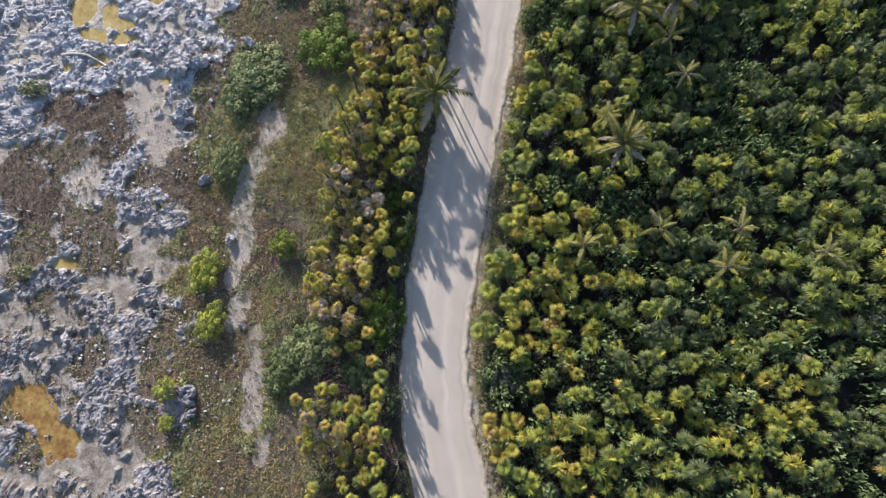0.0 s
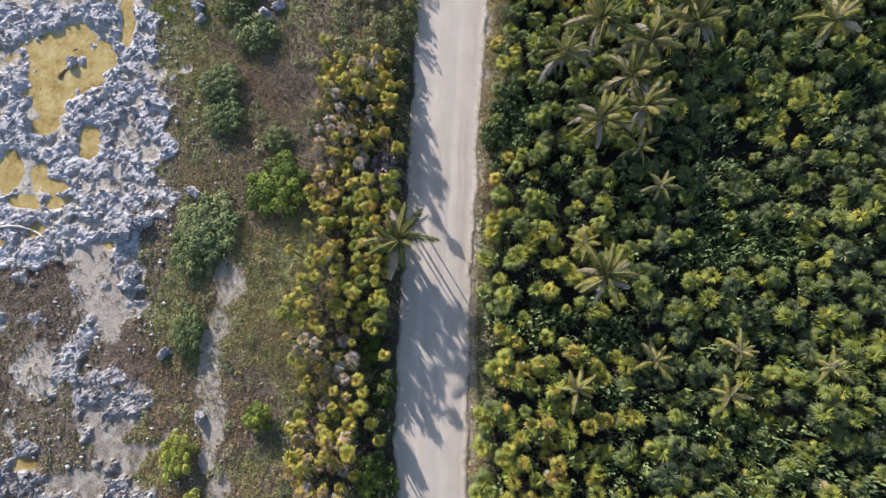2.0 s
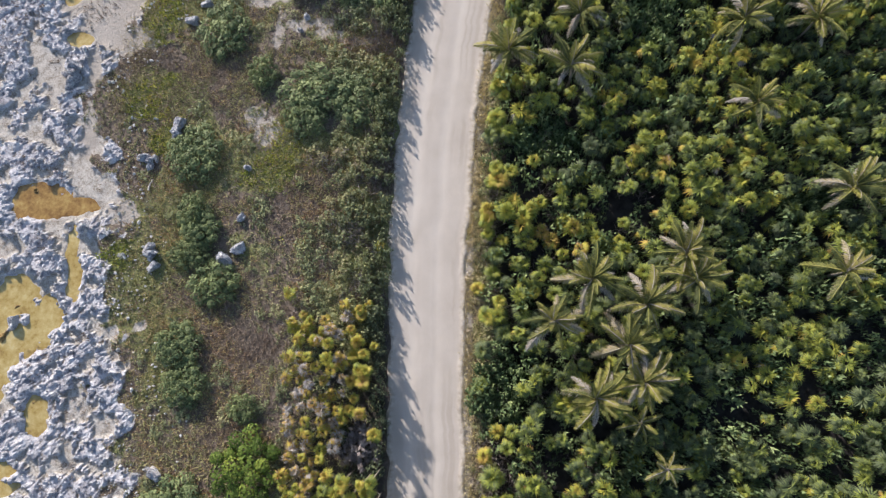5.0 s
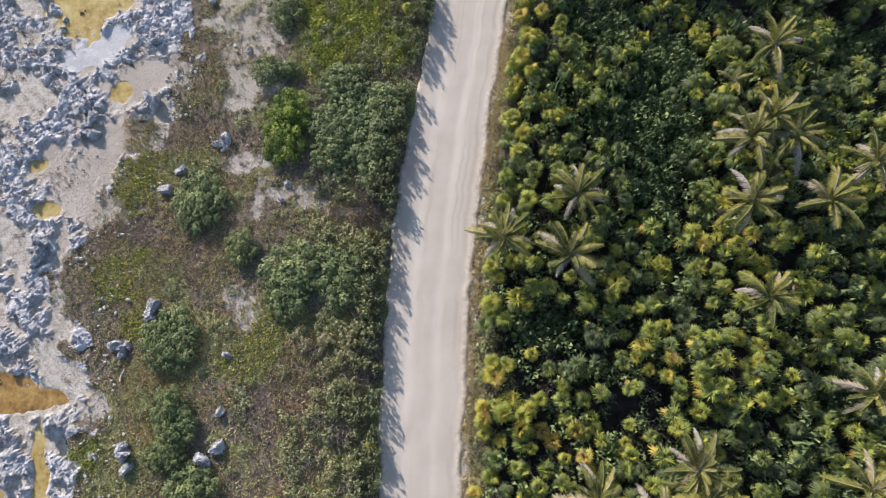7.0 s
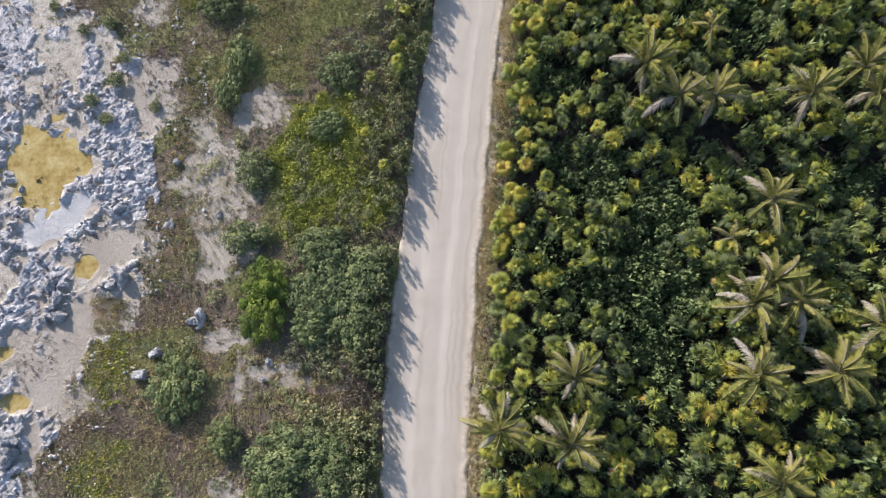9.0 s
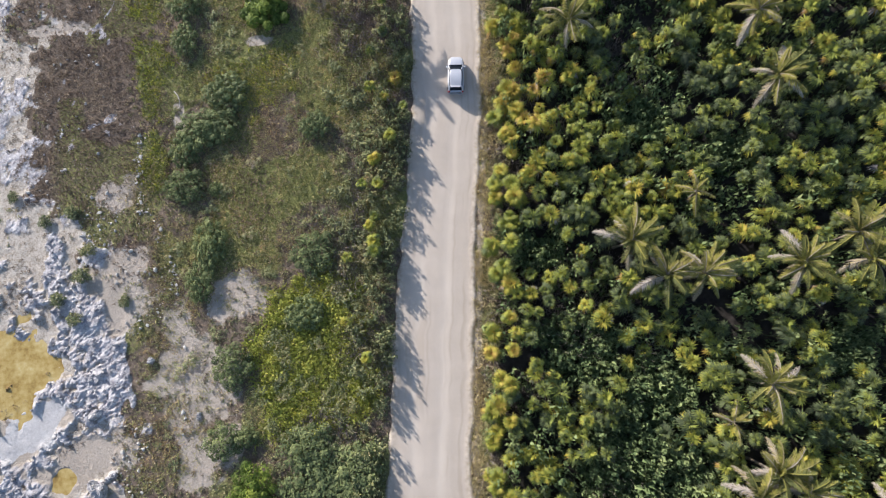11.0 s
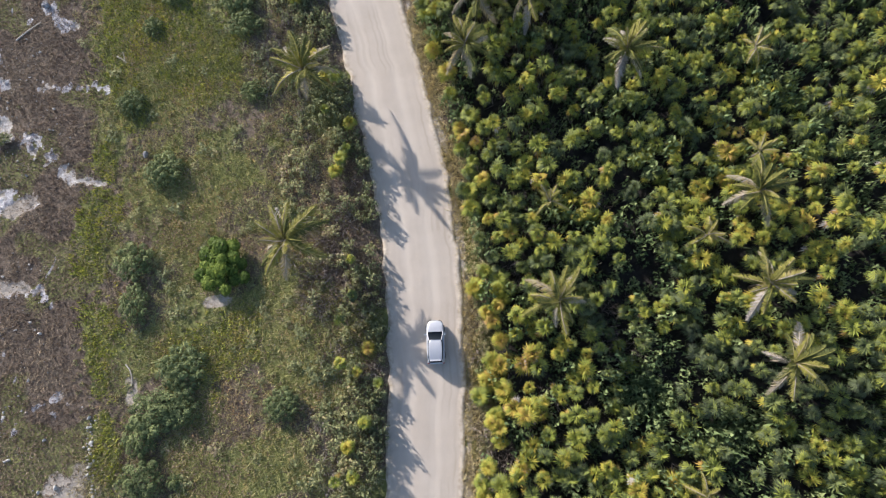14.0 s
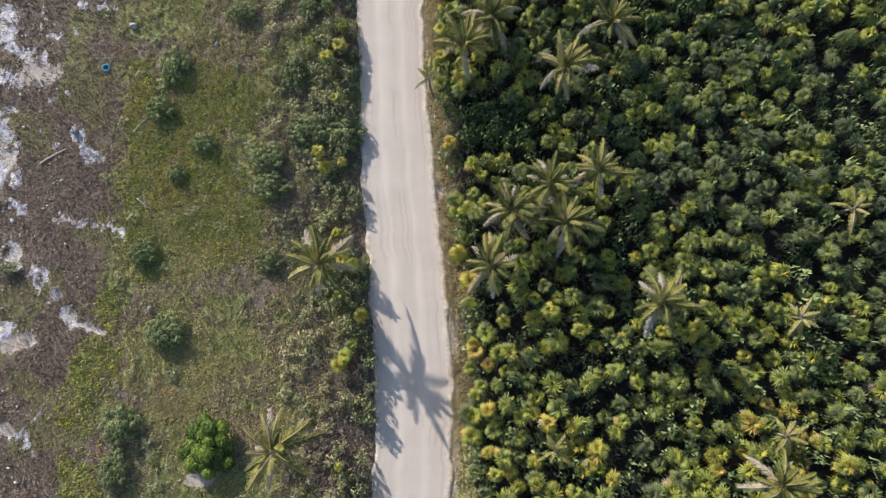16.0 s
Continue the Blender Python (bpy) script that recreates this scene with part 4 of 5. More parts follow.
def forest_chance(x, y):
    inland = smooth(0.4, 1.4, x - road_right(y) - 0.8 * smooth(30, 50, y)) * (x < inland_edge(y))
    return np.where(x > road_right(y) + 0.5, inland * (1 - 0.93 * patches(VINES, x, y, 0.25, 0.3)) * (1 - 0.9 * smooth(0.65, 0.70, fbm(x, y, 4, 23))), 0)


def seaward_chance(x, y):
    d = road_left(y) - x
    belt = smooth(0.5, 1.0, d) * smooth(11.0, 9.0, d) * smooth(52, 47, y) * (0.75 + 0.25 * patches(ORANGE, x, y))
    few = smooth(0.6, 1.2, d) * smooth(7.0, 4.5, d) * smooth(100, 112, y) * 0.07 + smooth(0.6, 1.2, d) * smooth(5, 3, d) * smooth(48, 52, y) * 0.05
    return np.maximum(belt, few) * (1 - 0.9 * patches([b[:4] for b in BUSHES], x, y, 0.2, 0.2))


def palm_size(x, y, sea):
    swell = fbm(x, y, 9, 43)
    tall = np.where(sea, 1.2 + (0.2 + 2.9 * smooth(0.3, 0.7, fbm(x, y, 5, 44))) * smooth(58, 44, y) + rng.uniform(-0.3, 0.9, len(x)), 0.7 + 3.4 * swell + rng.uniform(-0.6, 0.7, len(x)))
    tall = tall + np.where(sea, 1.3 * smooth(5, 1.5, road_left(y) - x) * smooth(50, 42, y), 0)
    tall = np.where(sea, tall, tall * (0.62 + 0.38 * smooth(0.5, 6, x - road_right(y))))
    return tall, rng.uniform(0.78, 1.30, len(x)) * np.where(sea, 0.82, 1.12)


def build_thatch_palms():
    rx, ry = scattered(-3, 62, -20, 196, 1.58, forest_chance)
    lx, ly = scattered(-20, 10, -22, 198, 1.18, seaward_chance)
    rx, ry = rx + rng.uniform(-0.5, 0.5, len(rx)) * smooth(0.5, 3, rx - road_right(ry)), ry + rng.uniform(-0.6, 0.6, len(rx))
    sea = np.r_[np.zeros(len(rx), bool), np.ones(len(lx), bool)]
    x, y = np.r_[rx, lx], np.r_[ry, ly]
    ok = ~on_bare(x, y) & far_from([p for p in PALMS if p[3] > 2.5], x, y, 0.8)
    x, y, sea = x[ok], y[ok], sea[ok]
    tall, wide = palm_size(x, y, sea)
    # yellow clusters toned up; the last patches paint deep shade into the crowns
    tone = (fbm(x, y, 6, 47) - 0.5) * 0.42 + rng.uniform(-0.16, 0.16, len(x)) + np.where(sea, 0.08 + 0.13 * smooth(60, 50, y) + 0.15 * patches(ORANGE, x, y), 0.08 * smooth(16, 2, x - road_right(y)) - 0.02 + 0.13 * patches(SUNNY, x, y, 0.5) - 0.14 * patches(SHADED, x, y, 0.5))
    yaw, ground = rng.uniform(0, 6.28, len(x)), ground_height(x, y)
    away = np.where(sea, road_left(y) - x, x - road_right(y))
    own = np.zeros(len(x), bool)
    inside = np.where((y > -16) & (y < 185))[0]
    own[inside[np.argsort(away[inside])[:290]]] = True
    heads = []
    for k, c in enumerate(CROWNS):
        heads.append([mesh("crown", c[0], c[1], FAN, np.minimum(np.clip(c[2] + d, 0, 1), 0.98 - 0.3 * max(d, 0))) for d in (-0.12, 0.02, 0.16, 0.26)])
    stems = [mesh("trunk", *trunk_shape(1.0, l, 3, 0.085, 0.06, 6), BARK, smoothed=True) for l in (-0.06, 0.05)]
    for i in np.where(own)[0]:
        d = int(np.clip((tone[i] + 0.24) / 0.14, 0, 3))
        words = ("dark green thatch palm in dense roadside growth", "green thatch palm in dense roadside growth", "yellow-green thatch palm at the forest edge", "golden yellow thatch palm with dry orange leaves")[d]
        if sea[i]:
            words = words.replace("dense roadside growth", "the seaward scrub belt").replace("the forest edge", "the seaward scrub belt")
        p = root("thatch_palm", pose(x[i], y[i], ground[i], 0, 0, math.degrees(yaw[i])), words, "palm", "thatch palms")
        stem = part("trunk", stems[i % 2], p)
        stem.scale = (1, 1, tall[i])
        head = part("crown", heads[i % 4][d], p)
        head.location, head.scale = (0.05 if i % 2 else -0.06, 0, tall[i] - 0.02), (wide[i], wide[i], wide[i] * 0.95)
    rest = np.where(~own)[0]
    pieces = []
    for k, c in enumerate(LIGHT_CROWNS):
        w = rest[k::len(LIGHT_CROWNS)]
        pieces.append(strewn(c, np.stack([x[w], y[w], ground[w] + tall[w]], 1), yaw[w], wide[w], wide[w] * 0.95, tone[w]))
        sv, sq = tube([(0, 0, -0.2), (0.02, 0.02, 0.5), (0, 0, 1.0)], [0.09, 0.07, 0.06], 3)[:2]
        pieces.append(strewn((sv, sq, np.full(len(sv), 0.08)), np.stack([x[w], y[w], ground[w]], 1), yaw[w], np.ones(len(w)), tall[w], np.zeros(len(w))))
    v, q, t = joined(pieces)
    tagged(new("thatch_palm_thicket", mesh("thatch_palm_thicket", v, q, FAN, t)), "dense thicket of green and yellow-green thatch palms", "palm thicket", kind="stuff")


# ---- coconut palms ----
def build_coconut_palms():
    fresh = [frond_shape(s, 2.9, 40, h) for s, h in ((1, 0.30), (2, 0.48), (3, 0.70))]
    meshes = {}
    for k, f in enumerate(fresh):
        for tint in (-0.12, 0.06, 0.24, 0.5):
            meshes[k, tint] = mesh("frond", f[0], f[1], FROND, np.clip(f[2] + tint, 0, 1))
    nuts = bmesh.new()
    bmesh.ops.create_icosphere(nuts, subdivisions=2, radius=0.13)
    bmesh.ops.scale(nuts, vec=(0.9, 0.9, 1.2), verts=nuts.verts)
    nut = bpy.data.meshes.new("coconut")
    nuts.to_mesh(nut), nuts.free()
    nut.materials.append(plain("green_husk", (0.16, 0.17, 0.05), 0.6))
    r = np.random.default_rng(21)
    for n, (px, py, h, reach) in enumerate(PALMS):
        young = reach < 2.5
        lean = (1.9 if px < 0 and py > 130 else r.uniform(-0.7, 0.7)) if not young else 0.15
        turn = 8 if px < 0 and py > 130 else r.uniform(0, 360)
        bx, by = px - lean * math.cos(radians(turn)), py - lean * math.sin(radians(turn))
        gz = float(ground_height(np.array([bx]), np.array([by]))[0])
        words = "young coconut palm with few upright yellow fronds" if young else "tall coconut palm with drooping grey-green fronds above thatch palms"
        if px < -2:
            words = "coconut palm with windswept olive fronds beside the road"
        p = root("coconut_palm", pose(bx, by, gz, 0, 0, turn), words, "palm", "coconut palms")
        part("trunk", mesh("trunk", *trunk_shape(h, lean, n, 0.17, 0.10, 9), BARK, smoothed=True), p, "grey ringed trunk")
        count = 9 if young else int(r.integers(17, 24))
        for i in range(count):
            age = i / (count - 1)
            tint = 0.5 if (age > 0.78 and not young) else (0.24 if young or r.random() < 0.36 else (0.06 if r.random() < 0.55 else -0.12))
            kind = 0 if age < 0.35 else (1 if age < 0.75 else 2)
            f = part("frond", meshes[kind, tint], p, "dry brown hanging frond" if tint == 0.5 else "")
            s = reach / 2.9 * (1.06 if not young else 1.05) * r.uniform(0.72, 1.15) * (0.8 + 0.25 * min(1, 2 * age))
            f.location = (lean, 0, h)
            bearing = i * 2.39996 + r.uniform(-0.3, 0.3) + radians(turn)
            bearing += 0.45 * math.sin(radians(62) - bearing) * (1 - 0.5 * age)   # the sea wind sets the fronds inland and up the shore
            f.rotation_euler = (r.uniform(-0.45, 0.45), -radians(64 - 70 * age + r.uniform(-10, 10)), bearing - radians(turn))
            f.scale = (s, s, s)
        for i in range(0 if young else 5):
            c = part("coconut", nut, p)
            a = i * 1.3 + n
            c.location = (lean + 0.24 * math.cos(a), 0.24 * math.sin(a), h - 0.22)


# ---- shrubs, one by one ----
SHRUB_KINDS = {
    'G': (GREY, "grey-green rounded shrub among low coastal scrub", 0.62), 'B': (GLOSSY, "dense dark green leafy shrub in the scrub belt", 0.72),
    'L': (GLOSSY, "small bright green leafy bush", 0.8), 'Y': (OLIVE, "yellow-green bush on bare brown ground", 0.75),
    'W': (MIXED, "low brown-green tuft on pale rock", 0.6), 'T': (TWIGS, "bare grey twiggy bush" + " in the green growth", 0.8),
    'H': (GLOSSY, "single dense bright green round shrub beside pale rock", 0.95),
}


def build_shrubs():
    shapes = {}
    for k in SHRUB_KINDS:
        for s in range(4):
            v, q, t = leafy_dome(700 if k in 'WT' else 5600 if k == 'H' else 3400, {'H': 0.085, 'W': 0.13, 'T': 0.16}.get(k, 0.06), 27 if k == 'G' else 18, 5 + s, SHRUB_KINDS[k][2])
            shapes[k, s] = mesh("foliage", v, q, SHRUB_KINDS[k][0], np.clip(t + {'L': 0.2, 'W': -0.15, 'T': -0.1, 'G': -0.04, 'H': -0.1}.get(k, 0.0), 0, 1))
    stem = mesh("stem", *trunk_shape(0.55, 0.25, 2, 0.05, 0.02, 5), STEM)
    for n, (px, py, rx, ry, k) in enumerate(BUSHES):
        gz = float(ground_height(np.array([px]), np.array([py]))[0]) - 0.02
        p = root("shrub", pose(px, py, gz), SHRUB_KINDS[k][1], "shrub", "shrubs")
        high = 0.5 * (rx + ry) * (0.85 if k in 'GB' else 1.0) + 0.25
        f = part("foliage", shapes[k, n % 4], p)
        f.scale = (rx * 1.08, ry * 1.08, min(high, 2.1 if k != 'H' else 2.0))
        for i in range(3):
            s = part("stem", stem, p)
            s.rotation_euler, s.scale = (0, 0, i * 2.1 + n), (1, 1, min(high, 2.0))


# ---- the low growth that nobody could count ----
def stuff(name, pieces, material, label, category):
    v, q, t = joined(pieces)
    tagged(new(name, mesh(name, v, q, material, t)), label, category, kind="stuff")


def build_scrub():
    """Knee-high mixed bushes between the rock and the road."""
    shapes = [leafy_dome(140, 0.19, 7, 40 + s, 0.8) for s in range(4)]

    def chance(x, y):
        d = road_left(y) - x
        belt = smooth(0.25, 0.6, d) * (0.14 + 0.86 * smooth(12, 5.5, d)) * (1 - rocky(x, y)) * smooth(30, 22, d)
        return np.where(d > 0.25, belt * (1 - 0.9 * patches(SAND + RUST, x, y)) * (1 - 0.8 * patches(YELLOW, x, y) * smooth(1.5, 2.5, d)) * (0.5 + 0.5 * smooth(0.35, 0.6, fbm(x, y, 4, 15))) * (1 - 0.65 * patches(GREEN + BROWN, x, y)) * (1 - 0.62 * smooth(50, 44, y) * smooth(10, 8, d) * smooth(0.8, 2.0, d)) * (1 - 0.35 * smooth(82, 90, y) * smooth(4, 7, d)), 0)
    x, y = scattered(-36, 8, -20, 198, 0.9, chance)
    d = road_left(y) - x
    size = rng.uniform(0.4, 1.05, len(x))
    high = size * (0.55 + 1.25 * smooth(5.5, 0.8, d) * np.where(y < 152, 1, 0.5) + 0.4 * smooth(14, 5, d)) * smooth(-40, 10, 60 - np.abs(y - 60) * 0.2)
    edge_high = np.interp(y, (-30, 45, 52, 70, 78, 100, 145, 152, 200), (3.2, 3.2, 1.8, 1.7, 2.3, 2.4, 2.3, 1.0, 0.8))
    high = np.maximum(high, edge_high * smooth(3.0, 0.7, d) * rng.uniform(0.6, 1.08, len(x)))
    # darker green roadside hedge and belt scrub, their shaded face and gaps toned in
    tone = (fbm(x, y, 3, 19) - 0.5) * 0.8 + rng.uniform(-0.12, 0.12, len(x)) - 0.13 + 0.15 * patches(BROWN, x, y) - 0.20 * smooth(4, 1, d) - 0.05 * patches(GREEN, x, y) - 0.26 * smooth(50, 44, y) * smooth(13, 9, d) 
    ex, ey = scattered(-3, 16, -34, 200, 0.8, lambda x, y: np.where(x > road_right(y), smooth(0.25, 1.0, x - road_right(y) - 0.45 - 0.5 * smooth(85, 105, y)) * smooth(3.8, 2.4, x - road_right(y)) * 0.85, 0))
    x, y = np.r_[x, ex], np.r_[y, ey]
    more = rng.uniform(0.35, 0.7, len(ex))
    size, high = np.r_[size, more], np.r_[high, more * (0.7 + 0.5 * smooth(0.3, 2.5, ex - road_right(ey)))]
    tone = np.r_[tone, (fbm(ex, ey, 2, 19) - 0.5) * 0.9 + 0.04]
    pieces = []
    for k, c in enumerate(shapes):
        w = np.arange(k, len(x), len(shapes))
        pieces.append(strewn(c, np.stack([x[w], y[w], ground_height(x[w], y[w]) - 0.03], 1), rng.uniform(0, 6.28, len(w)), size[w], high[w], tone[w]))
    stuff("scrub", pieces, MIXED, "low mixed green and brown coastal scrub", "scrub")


def build_ground_cover():
    """Creepers, dry twigs and leafy mats over the soil."""
    def cover(name, gap, chance, tufts, size, material, lift, label, category, x0=-60, x1=8, y0=-20, y1=198):
        x, y = scattered(x0, x1, y0, y1, gap, chance)
        pieces = []
        # last term: shade below the seaward palms, put into the cover's tone
        tone = (fbm(x, y, 2.5, 29) - 0.5) * 0.7 + lift + 0.06 + (0.14 * smooth(85, 60, y) if material is COAST else 0) + rng.uniform(-0.17, 0.17, len(x)) - 0.30 * smooth(52, 44, y) * smooth(13, 9, road_left(y) - x) * (x < road_left(y))
        for k, c in enumerate(tufts):
            w = np.arange(k, len(x), len(tufts))
            s = size * rng.uniform(0.6, 1.35, len(w))
            pieces.append(strewn(c, np.stack([x[w], y[w], ground_height(x[w], y[w]) - 0.02], 1), rng.uniform(0, 6.28, len(w)), s, s * 0.95, tone[w]))
        stuff(name, pieces, material, label, category)

    def open_land(x, y):
        return smooth(0.1, 0.5, road_left(y) - x) * (1 - 0.6 * smooth(50, 45, y) * smooth(10, 8, road_left(y) - x)) * (1 - rocky(x, y)) * (1 - 0.95 * patches(PALE + POOLS, x, y, 0.3)) * (1 - 0.68 * patches(SAND, x, y, 0.5, 0.7))
    cover("dry_scrub", 0.33, lambda x, y: open_land(x, y) * np.clip(0.11 + 0.85 * patches(BROWN, x, y) + 0.5 * smooth(118, 126, y) * smooth(-22, -27, x), 0, 0.95) * (1 - 0.7 * patches(GREEN + YELLOW, x, y)),
          [tuft(6, s, 0.9, 1.0, 0.10) for s in (1, 2, 3)], 0.40, DRY, -0.03, "low brown dry scrub and dead twigs", "dry scrub")
    cover("green_creeper", 0.31, lambda x, y: open_land(x, y) * np.clip(0.42 + 0.5 * patches(GREEN, x, y) - 0.45 * patches(BROWN, x, y) - 0.3 * smooth(118, 126, y) * smooth(-24, -28, x) + 0.25 * smooth(12, 6, road_left(y) - x), 0, 0.95),
          [tuft(6, s, 1.0, 0.8, 0.17) for s in (4, 5, 6)], 0.42, MIXED, 0.0, "low green and olive creeping plants", "creeper")
    cover("coastal_grass", 0.33, lambda x, y: open_land(x, y) * 0.75 * smooth(1.5, 4, road_left(y) - x) * smooth(30, 22, road_left(y) - x) * smooth(0.32, 0.46, fbm(x, y, 5, 141)) * (1 - 0.8 * patches(YELLOW, x, y)),
          [tuft(7, s, 1.1, 1.0, 0.05) for s in (31, 32)], 0.46, COAST, -0.04, "fine olive, straw and rust-coloured coastal grass", "grass")
    cover("green_mat", 0.3, lambda x, y: open_land(x, y) * patches(GREEN, x, y, 0.5, 0.7) * 0.7,
          [tuft(6, s, 1.0, 0.8, 0.17) for s in (14, 15)], 0.40, OLIVE, 0.10, "fresh yellow-green creeping plants", "creeper")
    cover("yellow_creeper", 0.26, lambda x, y: open_land(x, y) * patches(YELLOW, x, y, 0.3) * 0.95,
          [tuft(6, s, 0.9, 0.9, 0.2) for s in (7, 8)], 0.50, OLIVE, 0.0, "yellow-green leafy creeper mat", "creeper")
    cover("straw_grass", 0.28, lambda x, y: patches(STRAWY, x, y, 0.5, 0.6) * 0.75 * (1 - 0.7 * rocky(x, y)),
          [tuft(7, s, 1.1, 1.0, 0.05) for s in (35, 36)], 0.45, STRAW, 0.12, "pale straw-coloured dry grass at the rock's edge", "grass")
    cover("rust_grass", 0.3, lambda x, y: smooth(0.3, 0.8, road_left(y) - x) * patches(RUST, x, y, 0.4, 0.5) * 0.8,
          [tuft(7, s, 1.1, 1.0, 0.06) for s in (33, 34)], 0.45, COAST, 0.34, "rust-brown dry grass beside the stony trail", "grass")
    cover("rock_weed", 0.4, lambda x, y: rocky(x, y) * 0.5 * smooth(0.60, 0.66, fbm(x, y, 2.6, 33)) * (1 - patches(POOLS + PALE, x, y)) + rocky(x, y) * 0.85 * np.maximum(patches(BROWN, x, y), 0.6 * smooth(28, 14, y) * smooth(0.50, 0.58, fbm(x, y, 4, 34))),
          [tuft(5, s, 0.9, 0.8, 0.1) for s in (9, 10)], 0.4, DRY, -0.12, "brown tufts of weed in the rock's hollows", "weed", -62, -24)
    cover("verge_grass", 0.17, lambda x, y: np.where(x > road_right(y), smooth(-0.2, 0.35, x - road_right(y)) * smooth(2.4, 1.3, x - road_right(y) - 0.5 * smooth(85, 105, y)) * (0.35 + 0.3 * smooth(30, 48, y)) * (0.3 + 0.9 * smooth(0.3, 0.6, fbm(x, y, 2.4, 3))), 0),
          [tuft(6, s, 0.9, 1.0, 0.07) for s in (12, 13)], 0.50, STRAW, 0.26, "straw-coloured grass along the road's edge", "grass", -3, 14)


def build_leafy_mounds():
    """Knee-high mounds of yellow-green and dark leaves that heap up the creeper's broad patch."""
    x, y = scattered(-24, 0, 60, 120, 0.72, lambda x, y: np.where(road_left(y) - x > 0.6, patches(YELLOW, x, y, 0.25, 0.5) * 0.75, 0))
    for name, material, pick, label in (("leafy_mound", OLIVE, 0, "yellow-green leafy mounds of low shrub"), ("dark_mound", MIXED, 1, "dark olive leafy mounds of low shrub")):
        keep = (fbm(x, y, 1.8, 211) > 0.53) == bool(pick)
        pieces = []
        for k in range(3):
            px, py = x[keep][k::3], y[keep][k::3]
            size = rng.uniform(0.45, 0.85, len(px))
            pieces.append(strewn(leafy_dome(110, 0.17, 6, 130 + k + 3 * pick, 0.8), np.stack([px, py, ground_height(px, py)], 1), rng.uniform(0, 6.28, len(px)), size, size * rng.uniform(0.7, 1.3, len(px)), rng.uniform(-0.35, 0.12, len(px))))
        stuff(name, pieces, material, label, "shrub")


def build_dead_brush():
    """Bare grey twigs that show here and there in the growth on both sides."""
    def chance(x, y):
        left, right = road_left(y) - x, x - road_right(y)
        spots = smooth(0.54, 0.62, fbm(x, y, 2.6, 57))
        return spots * np.maximum(smooth(0.3, 1.0, left) * smooth(11, 7, left), smooth(0.8, 1.6, right) * smooth(22, 10, right) * 0.8)
    x, y = scattered(-20, 28, -34, 198, 0.55, chance)
    pieces = []
    for k in range(3):
        w = np.arange(k, len(x), 3)
        s = rng.uniform(0.7, 1.2, len(w))
        lift = np.where(x[w] > road_right(y[w]), 1.0 + 0.6 * smooth(2, 6, x[w] - road_right(y[w])), 0.3 + 0.5 * smooth(52, 44, y[w]))
        pieces.append(strewn(tuft(16, 90 + k, 0.9, 1.0, 0.026), np.stack([x[w], y[w], ground_height(x[w], y[w])], 1), rng.uniform(0, 6.28, len(w)), s, s * (1 + lift), rng.uniform(-0.2, 0.3, len(w))))
    stuff("dead_brush", pieces, TWIGS, "bare grey dead twigs among the scrub", "dead brush")


def build_forest_floor():
    """Broad dark leaves that fill the gaps below the palms, and the creeper-grown clearings."""
    def chance(x, y):
        return np.where(x > road_right(y) + 0.3, 0.6 * smooth(1.2, 2.2, x - road_right(y)) * (x < inland_edge(y)), 0)
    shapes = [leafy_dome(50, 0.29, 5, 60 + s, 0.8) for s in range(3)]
    x, y = scattered(-3, 62, -18, 196, 1.15, chance)
    pieces = []
    for k, c in enumerate(shapes):
        w = np.arange(k, len(x), 3)
        s = rng.uniform(0.6, 1.1, len(w))
        pieces.append(strewn(c, np.stack([x[w], y[w], ground_height(x[w], y[w])], 1), rng.uniform(0, 6.28, len(w)), s, s * rng.uniform(1.5, 3.6, len(w)) * (0.4 + 0.6 * smooth(0.3, 3, x[w] - road_right(y[w]))), rng.uniform(-0.25, 0.35, len(w))))
    stuff("undergrowth", pieces, VINE, "dark leafy undergrowth below the palms", "undergrowth")
    x, y = scattered(-3, 60, -32, 198, 0.85, lambda x, y: np.where(x > road_right(y) + 0.8, patches(VINES, x, y, 0.25, 0.3) * (x < inland_edge(y)), 0))
    pieces = []
    for k in range(3):
        w = np.arange(k, len(x), 3)
        s = rng.uniform(0.7, 1.1, len(w))
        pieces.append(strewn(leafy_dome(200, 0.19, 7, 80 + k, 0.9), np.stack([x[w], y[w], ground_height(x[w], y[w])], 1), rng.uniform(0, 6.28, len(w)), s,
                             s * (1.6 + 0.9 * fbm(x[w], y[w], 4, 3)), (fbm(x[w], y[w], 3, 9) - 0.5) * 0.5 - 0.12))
    stuff("creeper_thicket", pieces, VINE, "dark green creeper-covered thicket between palms", "thicket")


# ---- rocks ----
def boulder_shape(seed):
    """A block split along a few flat faces, then pitted."""
    r = random.Random(seed)
    bm = bmesh.new()
    bmesh.ops.create_icosphere(bm, subdivisions=4, radius=1.0)
    faces = []
    for k in range(9):
        n = Vector((r.gauss(0, 1), r.gauss(0, 1), r.gauss(0.2, 0.7))).normalized()
        faces.append((n, r.uniform(0.52, 0.82)))
    for v in bm.verts:
        for n, far in faces:
            over = v.co.dot(n) - far
            if over > 0:
                v.co -= n * over
        p = v.co * 1.7 + Vector((seed * 7.3, 0, 0))
        v.co *= 1.14 + 0.20 * noise.noise(p) - 0.26 * abs(noise.noise(p * 2.9)) - 0.22 * abs(noise.noise(p * 6.1)) - 0.10 * abs(noise.noise(p * 11.7))
        v.co.z *= 0.8
    me = bpy.data.meshes.new("boulder")
    bm.to_mesh(me), bm.free()
    me.materials.append(ROCK)
    return me


